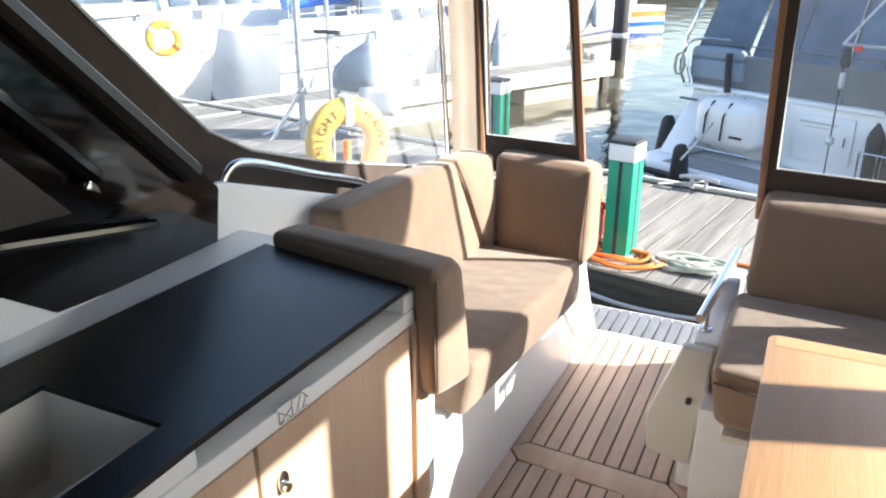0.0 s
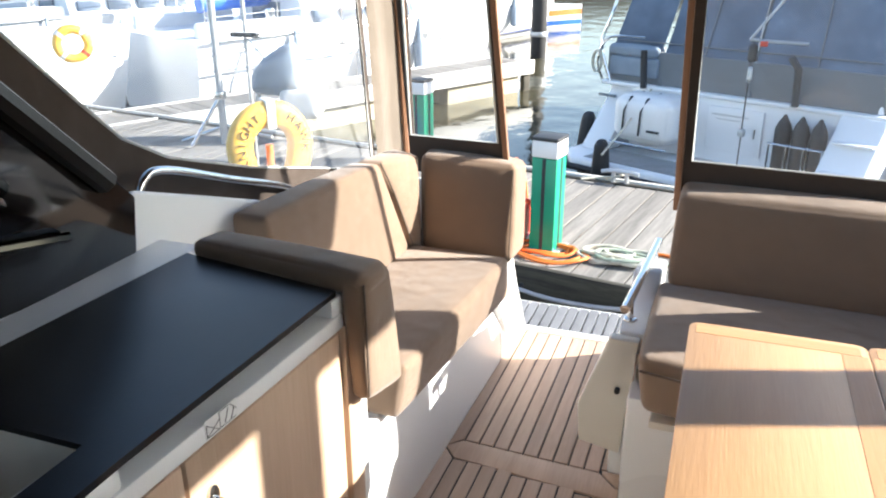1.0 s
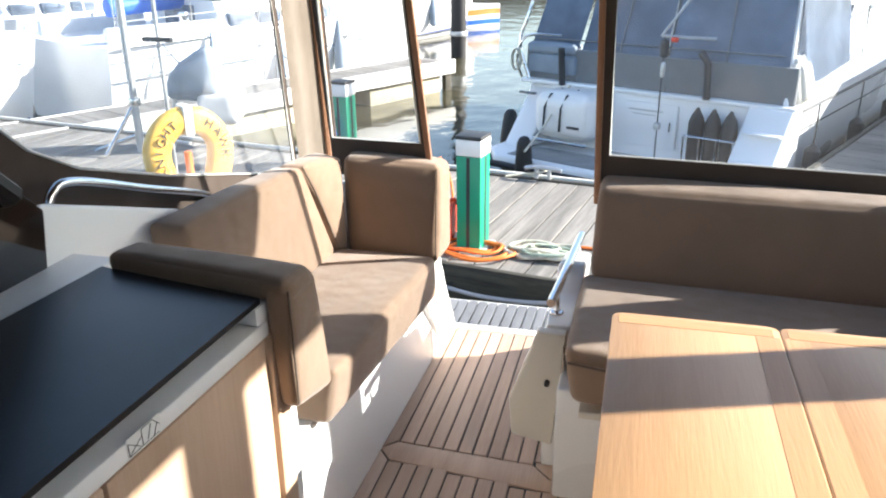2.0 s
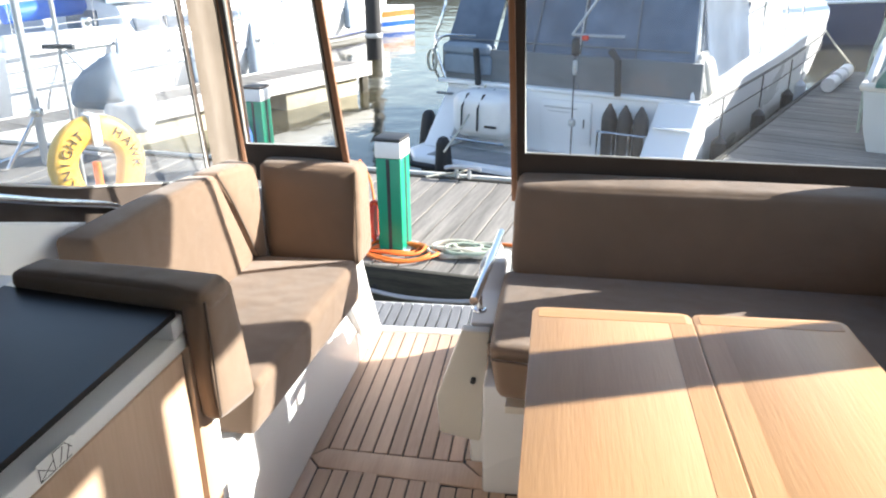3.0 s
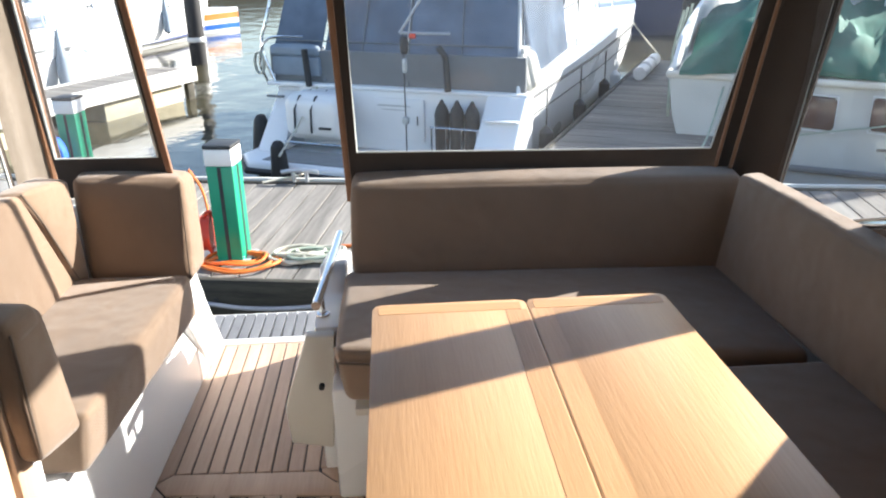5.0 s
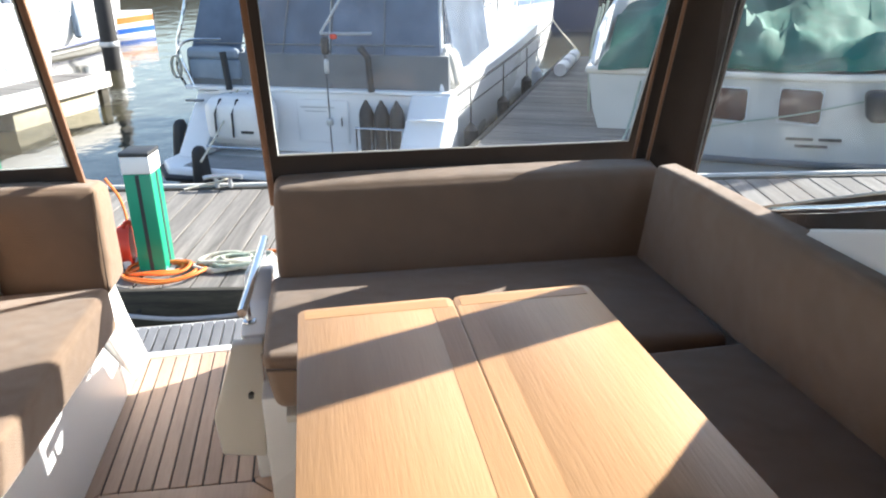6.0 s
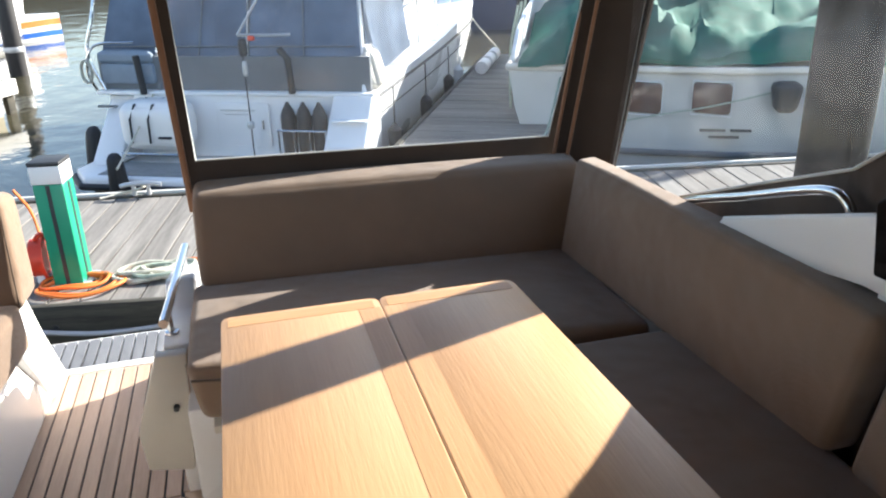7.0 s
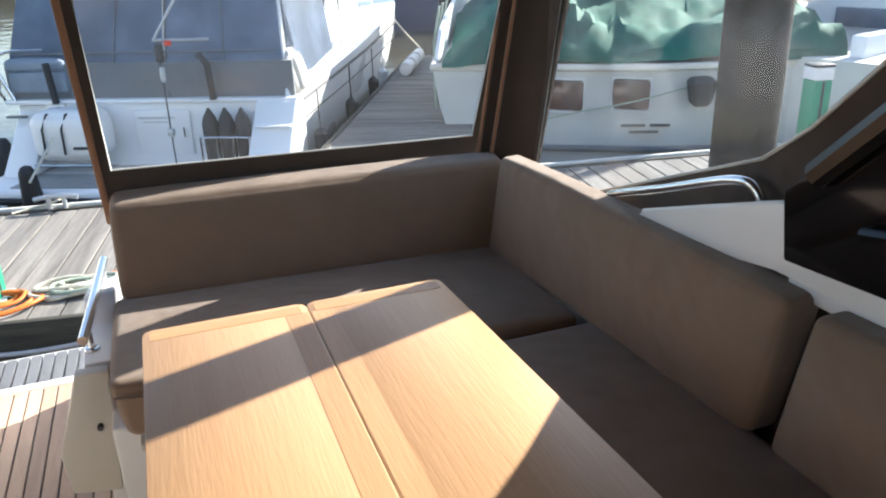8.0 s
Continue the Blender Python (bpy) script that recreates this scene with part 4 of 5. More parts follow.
horseshoe(pose(-1.80, 4.87, 0.08, 0, 0, 54), 1.0, "yellow horseshoe lifebuoy with dark lettering", True)
ring = root("round_lifebuoy", "round yellow lifebuoy hanging on a yacht's rail", "lifebuoy", "lifebuoys", pose(-5.33, 6.87, 0.40, 0, 0, 45))
part("float", tube([(0.145 * math.sin(a), 0, 0.145 * math.cos(a)) for a in np.linspace(0, math.tau, 37)[:-1]], 0.045, True, 14), YELLOW, ring)
part("rope", tube([(0.195 * math.sin(a), -0.02 * math.cos(4 * a), 0.195 * math.cos(a)) for a in np.linspace(0, math.tau, 41)[:-1]], 0.006, True, 6), ROPE, ring)
for k in range(4):
    part("band", tube([(0.145 * math.sin(a), 0, 0.145 * math.cos(a)) for a in np.linspace(k * math.pi / 2 + 0.6, k * math.pi / 2 + 0.85, 5)], 0.047, sides=14), RED if k == 1 else WHITE_PL, ring)
stand = root("lifebuoy_stand", "galvanised post with bracket holding the lifebuoy", "post", m=pose(-2.07, 5.10, DECK))
part("post", tube([(0, 0, 0), (0, 0, 1.9)], 0.014, sides=12), GALV, stand)
part("bracket", tube([(-0.05, 0.0, 0.40), (0.18, -0.06, 0.40)], 0.012, sides=8), GALV, stand)
part("foot", cylinder(0, 0, 0, 0.02, 0.07), GALV, stand)
part("crosspiece", box(-0.11, 0.10, -0.02, 0.02, 1.06, 1.09, 0.004), DARK_PL, stand)
pole = root("boarding_pole", "tall galvanised pole with braces on the pontoon", "pole", m=pose(-3.09, 6.16, DECK))
part("shaft", tube([(0, 0, 0), (0.0, 0, 3.2)], 0.033, sides=12), GALV, pole)
part("clamp", cylinder(0, 0, 0.40, 0.46, 0.055), STEEL, pole)
part("brace", tube([(0.0, 0.0, 0.42), (-0.16, -0.25, 0.02)], 0.018), STEEL, pole)
part("brace", tube([(0, 0, 0.15), (-0.36, -0.12, 0.02)], 0.016), STEEL, pole)

# ---- outboard on the far pontoon ----
ob = root("outboard_motor", "covered outboard motor on a stand", "outboard", m=pose(-2.62, 6.42, DECK, 0, 0, 20) @ Matrix.Scale(1.12, 4))
part("cover", cushion([(-0.24, -0.16, 0.42), (0.20, -0.16, 0.38), (0.20, 0.16, 0.38), (-0.24, 0.16, 0.42), (-0.16, -0.13, 0.62), (0.12, -0.13, 0.78), (0.12, 0.13, 0.78), (-0.16, 0.13, 0.62)], 0.02, 0.06), COVER, ob, "grey-blue fabric cover")
part("cowl", cushion([(0.0, -0.15, 0.20), (0.30, -0.15, 0.20), (0.30, 0.15, 0.20), (0.0, 0.15, 0.20), (0.0, -0.16, 0.46), (0.32, -0.16, 0.46), (0.32, 0.16, 0.46), (0.0, 0.16, 0.46)], 0.01, 0.05), WHITE_PL, ob)
part("leg", box(0.05, 0.16, -0.05, 0.05, 0.0, 0.24, 0.02), DARK_PL, ob)
part("stand", tube([(-0.25, 0, 0.0), (-0.18, 0, 0.45)], 0.02), GALV, ob)


# ---- boats ----
def hull_mesh(L, B, sheer, low, fine=0.55, stern=0.92, top=True):
    """A round-bilged hull: local x 0..B across at the stern, y forward; sheer(t) gives the deck edge's height."""
    bm, rows = bmesh.new(), []
    for i in range(15):
        t = i / 14
        k = 1.0 if t < fine else max(0.02, 1 - ((t - fine) / (1 - fine)) ** 2.2)
        k *= stern + (1 - stern) * min(1, t * 3)
        hb, zt = B / 2 * k, sheer(t)
        zl = low + (zt - low) * 0.12 * t
        rows.append([(B / 2 + s * hb * w, t * L + 0.04 * L * t * h, zl + (zt - zl) * h) for s, w, h in
                     ((-1, 1.0, 1), (-1, 0.97, 0.72), (-1, 0.90, 0.4), (-1, 0.78, 0.15), (-1, 0.5, 0), (1, 0.5, 0), (1, 0.78, 0.15), (1, 0.90, 0.4), (1, 0.97, 0.72), (1, 1.0, 1))])
    loft(rows, True, True, bm)
    return bm


def rub_line(L, B, z0, z1, r, fine=0.55, side=1):
    pts = []
    for i in range(12):
        t = i / 11 * 0.97
        k = 1.0 if t < fine else max(0.02, 1 - ((t - fine) / (1 - fine)) ** 2.2)
        k *= 0.92 + 0.08 * min(1, t * 3)
        pts.append((B / 2 + side * (B / 2 * k * 0.985 + 0.01), t * L + 0.03 * L * t, z0 + (z1 - z0) * t))
    return tube(pts, r, sides=6)


def rails(parent, pts, h, r=0.012):
    part("guard_rail", tube(spline([(x, y, z + h) for x, y, z in pts]), r, sides=8), STEEL, parent)
    for x, y, z in pts:
        part("stanchion", tube([(x, y, z), (x, y, z + h)], r * 0.9, sides=6), STEEL, parent)


cruiser = root("motor_cruiser", "white motor cruiser moored stern-to with canvas cockpit cover", "boat", "moored boats", berth(-0.108, 8.197, 0, -26))
part("hull", hull_mesh(8.6, 2.62, lambda t: 0.06 + 0.55 * t ** 1.3, -1.0), HULL, cruiser)
for s in (1, -1):
    part("rub_rail", rub_line(8.6, 2.62, -0.02, 0.25, 0.016, side=s), DARK_PL, cruiser, "dark rubbing strake")
    part("hull_line", rub_line(8.6, 2.6, -0.20, 0.02, 0.007, side=s), DARK_PL, cruiser)
platform = part("swim_platform", prism([(0.02, -0.55, -0.47), (0.25, -0.80, -0.47), (2.37, -0.80, -0.47), (2.6, -0.55, -0.47), (2.6, 0.05, -0.47), (0.02, 0.05, -0.47)], -0.12, bevel=0.03), HULL, cruiser)
part("fendering", tube([(0.0, 0.0, -0.55), (0.0, -0.56, -0.55), (0.24, -0.82, -0.55), (2.38, -0.82, -0.55), (2.62, -0.56, -0.55), (2.62, 0, -0.55)], 0.03, sides=8), RUBBER, platform, "black rubber fendering")
part("platform_tread", box(0.35, 2.3, -0.72, -0.32, -0.472, -0.464, 0.002), GREY_CANVAS, platform)
part("quarter_moulding", prism([(0.10, -0.45, -0.47), (0.10, 0.05, 0.09), (0.10, 0.10, 0.09), (0.10, 0.10, -0.47)], 0.28, (1, 0, 0), 0.03), HULL, cruiser)
part("quarter_moulding", prism([(2.28, -0.62, -0.47), (2.28, -0.10, 0.10), (2.28, 0.10, 0.10), (2.28, 0.10, -0.47)], 0.36, (1, 0, 0), 0.02), HULL, cruiser)
for k in range(2):
    part("step_tread", box(2.32, 2.62, -0.56 + 0.24 * k, -0.34 + 0.24 * k, -0.28 + 0.2 * k, -0.262 + 0.2 * k, 0.006), HULL, cruiser)
part("transom_panel", box(0.38, 2.28, -0.06, 0.10, -0.47, 0.09, 0.02), HULL, cruiser)
part("coaming_cap", box(0.04, 2.64, -0.09, 0.16, 0.085, 0.125, 0.015), HULL, cruiser)
dr = part("transom_door", box(1.18, 1.68, -0.085, -0.062, -0.36, 0.03, 0.012), HULL, cruiser)
part("name_bar", box(1.22, 1.55, -0.088, -0.085, -0.045, -0.03, 0), GALV, dr)
part("name_bar", box(1.26, 1.48, -0.088, -0.085, -0.08, -0.07, 0), GALV, dr)
part("door_handle", tube([(1.62, -0.095, -0.2), (1.62, -0.095, -0.12)], 0.008, sides=8), STEEL, dr)
raft = part("liferaft_canister", cushion(block(0.42, 1.00, -0.42, -0.08, -0.33, 0.07), 0.02, 0.09), WHITE_PL, cruiser, "white ribbed canister")
for x in (0.55, 0.72):
    part("raft_strap", tube([(x, -0.445, -0.26), (x + 0.01, -0.45, -0.05), (x + 0.04, -0.40, 0.06), (x + 0.05, -0.2, 0.085)], 0.009, sides=6), RUBBER, raft)
part("raft_clip", box(0.80, 0.92, -0.45, -0.43, -0.22, -0.20, 0.003), RUBBER, raft)
part("raft_cradle", tube([(0.42, -0.43, -0.36), (1.0, -0.43, -0.36)], 0.012, sides=8), STEEL, cruiser)
rack = part("fender_rack", tube([(1.83, -0.30, -0.16), (2.27, -0.30, -0.16)], 0.01, sides=8), STEEL, cruiser, "steel rack")
for x in (1.84, 1.98, 2.12, 2.26):
    part("rack_bar", tube([(x, -0.30, -0.45), (x, -0.30, -0.16)], 0.008, sides=6), STEEL, rack)
for x in (1.91, 2.05, 2.19):
    f = part("fender", loft([[(x + r * math.cos(a), -0.22 + r * math.sin(a), z) for a in np.linspace(0, math.tau, 15)[:-1]] for z, r in ((-0.42, 0.03), (-0.38, 0.062), (-0.05, 0.066), (0.0, 0.05), (0.05, 0.02), (0.07, 0.012))], True, True), FENDER, cruiser, "dark grey fender")
part("quarter_cushion", cushion(block(0.08, 0.60, -0.05, 0.12, 0.36, 0.46), 0.01, 0.03), COVER, cruiser, "pale blue-grey cushion")
part("quarter_rail", tube(spline([(0.04, -0.05, 0.10), (0.0, -0.10, 0.30), (0.12, -0.12, 0.52), (0.5, -0.10, 0.55)]), 0.012, sides=8), STEEL, cruiser)
part("side_board", box(0.06, 0.24, -0.14, -0.10, -0.02, 0.0, 0.004), GREY_CANVAS, cruiser)
for k in range(3):
    part("coiled_line", tube([(0.02 + 0.05 * math.cos(a), -0.13 - 0.012 * k, 0.30 + 0.10 * math.sin(a)) for a in np.linspace(0, math.tau, 16)[:-1]], 0.008, True, 6), ROPE, cruiser)
# cockpit canvas with clear windows
part("canvas_skirt", box(0.06, 2.60, -0.02, 0.03, 0.12, 0.42, 0.01), GREY_CANVAS, cruiser)
part("seat_back", box(0.10, 0.62, -0.06, 0.05, 0.18, 0.36, 0.03), COVER, cruiser, "grey-green padded seat back")
part("canvas_roof", loft([[(0.3, y, 1.72), (0.7, y, 1.86), (1.3, y, 1.90), (1.9, y, 1.86), (2.35, y, 1.72)] for y in (0.55, 1.5, 2.6)], False), GREY_CANVAS, cruiser)
for x0, x1 in ((0.10, 0.62), (0.66, 1.48), (1.52, 2.52)):
    part("cover_window", prism([(x0, 0.0, 0.42), (x1, 0.0, 0.42), (x1 - (x1 - 1.3) * 0.14, 0.5, 1.70), (x0 - (x0 - 1.3) * 0.14, 0.5, 1.70)], 0.006, (0, 1, 0), 0), TINT_GLASS, cruiser, "hazy blue vinyl window")
for x in (1.05, 2.02):
    part("cover_seam", tube([(x, -0.012, 0.42), (x - (x - 1.3) * 0.14, 0.488, 1.70)], 0.005, sides=6), GREY_CANVAS, cruiser)
for z, y in ((0.50, 0.02), (0.98, 0.205)):
    part("cover_seam", tube([(0.12 + z * 0.03, y - 0.012, z), (2.5 - z * 0.06, y - 0.012, z)], 0.006, sides=6), GREY_CANVAS, cruiser)
for x in (0.08, 0.64, 1.50, 2.54):
    part("cover_frame", tube([(x, -0.02, 0.12), (x - (x - 1.3) * 0.14, 0.49, 1.72)], 0.022, sides=8), GREY_CANVAS if 0.5 < x < 2 else HULL, cruiser)
part("side_window", prism([(2.56, 0.05, 0.2), (2.56, 1.6, 0.3), (2.36, 1.6, 1.70), (2.36, 0.55, 1.70)], 0.008, (1, 0, 0), 0), TINT_GLASS, cruiser)
part("bundled_cover", cushion([(2.50, 0.05, 0.12), (2.66, 0.05, 0.12), (2.66, 0.35, 0.14), (2.5, 0.35, 0.14), (2.46, 0.05, 0.44), (2.58, 0.05, 0.48), (2.56, 0.35, 0.48), (2.46, 0.35, 0.48)], 0.03, 0.07), CREAM, cruiser)
part("deck_house", loft([[(0.35 + a, y, 0.2), (0.42 + a, y, z), (0.7 + a, y, z + 0.08), (1.92 - a, y, z + 0.08), (2.2 - a, y, z), (2.27 - a, y, 0.2)] for y, z, a in ((1.6, 1.25, 0), (3.6, 1.2, 0.02), (4.6, 0.75, 0.1), (6.2, 0.5, 0.35))]), HULL, cruiser)
for y in (1.9, 2.35):
    part("port_light", box(2.235, 2.285, y, y + 0.28, 0.62, 0.74, 0.02), DARK_GLASS, cruiser)
rails(cruiser, [(2.52, 2.2, 0.25), (2.5, 3.4, 0.3), (2.45, 4.6, 0.36), (2.2, 6.2, 0.45), (1.75, 7.6, 0.52), (1.35, 8.5, 0.6)], 0.5)
part("flag_staff", tube([(1.57, -0.30, 0.63), (1.95, -0.2, 1.2)], 0.012, sides=8), GALV, cruiser)
part("davit_line", tube([(1.60, -0.30, -0.40), (1.60, -0.30, 0.62)], 0.006, sides=6), DARK_PL, cruiser)
part("davit_bar", tube([(1.57, -0.30, 0.63), (1.78, -0.22, 0.62), (1.95, -0.10, 0.61)], 0.014, sides=8), GALV, cruiser)
part("davit_lamp", box(1.655, 1.71, -0.31, -0.27, 0.585, 0.625, 0.01), RED, cruiser, "small red lamp")
part("davit_block", cushion(block(1.575, 1.635, -0.33, -0.27, 0.46, 0.60), 0.004, 0.02), DARK_PL, cruiser, "dark pulley block")
part("davit_block", cushion(block(1.59, 1.625, -0.32, -0.285, 0.30, 0.42), 0.004, 0.012), GALV, cruiser)
part("davit_block", box(1.57, 1.63, -0.33, -0.27, -0.15, -0.08, 0.02), GALV, cruiser)
part("davit_arm", tube([(1.92, -0.1, 0.12), (1.92, -0.14, 0.42), (1.85, -0.14, 0.50)], 0.03, sides=8), DARK_PL, cruiser)
part("davit_arm", tube([(0.52, -0.1, 0.10), (0.52, -0.14, 0.44)], 0.03, sides=8), DARK_PL, cruiser)
part("ladder_bar", tube(spline([(0.12, -0.06, 0.12), (0.02, -0.08, 0.45), (0.10, -0.05, 0.75), (0.16, 0.1, 1.2)]), 0.016, sides=8), STEEL, cruiser)
part("mooring_line", tube(spline([(0.62, -0.12, 0.10), (0.64, -0.5, -0.15), (0.80, -1.1, -0.30)]), 0.010, sides=6), ROPE, cruiser)
part("hanging_fender", cushion([(0.55, -0.92, -0.62), (0.70, -0.92, -0.62), (0.70, -0.78, -0.62), (0.55, -0.78, -0.62), (0.58, -0.92, -0.25), (0.67, -0.92, -0.25), (0.67, -0.80, -0.25), (0.58, -0.80, -0.25)], 0.01, 0.05), RUBBER, cruiser, "black fender")
part("hanging_fender", cushion([(-0.12, -0.25, -0.7), (0.02, -0.25, -0.7), (0.02, -0.1, -0.7), (-0.12, -0.1, -0.7), (-0.08, -0.2, -0.2), (0.03, -0.2, -0.2), (0.03, -0.1, -0.2), (-0.08, -0.1, -0.2)], 0.01, 0.05), RUBBER, cruiser, "black fender")
for y, mat in ((0.25, RUBBER), (1.6, RUBBER), (2.9, RUBBER), (3.6, WHITE_PL)):
    z = -0.30
    part("side_fender", loft([[(2.72 + r * math.cos(a), y + r * math.sin(a), z + h) for a in np.linspace(0, math.tau, 13)[:-1]] for h, r in ((-0.24, 0.02), (-0.20, 0.065), (0.04, 0.065), (0.08, 0.03), (0.10, 0.007), (0.42, 0.007))], True, True), mat, cruiser)
part("bow_line", tube(spline([(1.9, 7.6, 0.5), (2.5, 6.6, 0.0), (3.0, 5.6, -0.28)]), 0.012, sides=6), ROPE, cruiser)
for k in range(3):
    fd = root("round_fender", "white fender lying on the walkway", "fender", "walkway fenders", berth(3.55, 5.75, DECK + 0.085, -26) @ pose(-1.32, 4.2 + 0.5 * k, 0))
    part("body", tube(spline([(0, -0.17, 0), (0, -0.12, 0), (0, 0.12, 0), (0, 0.17, 0)], steps=3), 0.08, sides=14), WHITE_PL, fd)
    part("eye", tube([(0, 0.17, 0), (0, 0.21, 0)], 0.025, sides=10), BLUE, fd)

trawler = root("old_motor_sailer", "weathered white motor sailer with a green tarpaulin over its deck", "boat", "moored boats", berth(3.91, 7.045, 0, -26))
bm = hull_mesh(8.0, 3.6, lambda t: 0.20 + 0.5 * t, -1.0, stern=0.97)
bmesh.ops.translate(bm, verts=bm.verts, vec=(-0.48, 0, 0))
part("hull", bm, HULL_GREY, trawler)
part("cap_rail", tube([(-0.35, 5.5, 0.56), (-0.44, 2.0, 0.34), (-0.43, 0.0, 0.225), (1.55, -0.05, 0.20), (3.1, 0.0, 0.225), (3.1, 7.0, 0.65)], 0.035, sides=8), CREAM, trawler, "pale timber cap rail")
part("rub_strake", tube([(0.02, 0.0, -0.52), (1.55, -0.05, -0.54), (3.1, 0, -0.52)], 0.03, sides=8), GREY_CANVAS, trawler)
for x in (0.60, 1.19):
    w = part("stern_window", prism([(x + 0.03, -0.03, -0.165), (x + 0.31, -0.03, -0.185), (x + 0.335, -0.03, -0.16), (x + 0.335, -0.03, 0.06), (x + 0.31, -0.03, 0.085), (x + 0.03, -0.03, 0.10), (x + 0.005, -0.03, 0.075), (x + 0.005, -0.03, -0.14)], 0.03, (0, 1, 0), 0.006), BROWN_GLASS, trawler, "brown-curtained window")
    part("window_rim", tube([(x, -0.033, -0.18), (x + 0.34, -0.033, -0.20), (x + 0.34, -0.033, 0.10), (x, -0.033, 0.115)], 0.008, True, 6), HULL, w)
for k, (a, b, z) in enumerate(((1.28, 1.50, -0.335), (1.54, 1.72, -0.335), (1.36, 1.62, -0.395))):
    part("name_bar", box(a, b, -0.03, -0.024, z, z + 0.025, 0.0), DARK_PL, trawler)
bm, rows = bmesh.new(), []
for j, (y, z) in enumerate(((-0.06, 0.27), (-0.05, 0.33), (-0.02, 0.40), (0.06, 0.47), (0.18, 0.51), (0.35, 0.54), (0.6, 0.57), (0.9, 0.60), (1.3, 0.64), (1.8, 0.68), (2.4, 0.70), (3.2, 0.68))):
    row = []
    for i in range(61):
        x = -0.34 + i / 60 * 3.5
        fold = noise.noise(Vector((x * 1.7, y * 1.3, 3.1))) * 0.20 + noise.noise(Vector((x * 5.0 + y * 2.0, y * 3.0, 9.0))) * 0.07 + abs(noise.noise(Vector((x * 7.0 - y * 4.0, y * 2.0, 2.0)))) * 0.06
        sag = -0.10 * math.exp(-((x - 1.25) / 0.25) ** 2) - 0.25 * max(0.0, abs(x - 1.55) - 1.25)
        row.append((x, y + 0.04 * noise.noise(Vector((x * 4, j * 0.7, 0))), z + (fold + sag) * min(1.3, 0.25 + j * 0.3)))
    rows.append(row)
part("tarpaulin", loft(rows, False, False, bm), TARP, trawler, "creased green tarpaulin")
part("port_bulwark", prism([(-0.43, 0.12, 0.20), (-0.42, 5.0, 0.50), (-0.38, 5.0, 0.90), (-0.39, 0.9, 0.62), (-0.40, 0.35, 0.52), (-0.42, 0.14, 0.34)], 0.04, (1, 0, 0), 0.008), HULL, trawler, "white bulwark board")
for y in (0.5, 0.85, 1.3):
    part("hanging_rope", tube(spline([(-0.40, y, 0.72), (-0.47, y + 0.02, 0.3), (-0.46, y - 0.03, -0.25)]), 0.012, sides=6), ROPE_GREEN, trawler)
part("wheel_house", box(0.5, 2.5, 3.2, 5.5, 0.5, 1.9, 0.08), HULL_GREY, trawler)
part("deck_edge_rope", tube(spline([(0.05, 0.1, 0.2), (-0.06, -0.6, -0.28), (-0.3, -1.5, -0.3)]), 0.01, sides=6), ROPE_GREEN, trawler)
part("slack_line", tube(spline([(0.05, -0.06, -0.40), (0.7, -0.09, -0.22), (1.35, -0.08, -0.10), (1.95, -0.06, 0.05)]), 0.008, sides=6), ROPE_GREEN, trawler)
part("outboard_bracket", cushion([(1.86, -0.22, -0.12), (2.02, -0.22, -0.12), (2.02, -0.05, -0.12), (1.86, -0.05, -0.12), (1.82, -0.24, 0.12), (2.06, -0.24, 0.12), (2.06, -0.05, 0.12), (1.82, -0.05, 0.12)], 0.01, 0.04), DARK_PL, trawler, "small black outboard")
part("mast", tube([(1.5, 2.6, 0.5), (1.5, 2.6, 5.0)], 0.06, sides=12), HULL, trawler)
part("boom", tube([(1.5, 2.6, 0.95), (1.5, 0.3, 0.92)], 0.05, sides=10), GALV, trawler)


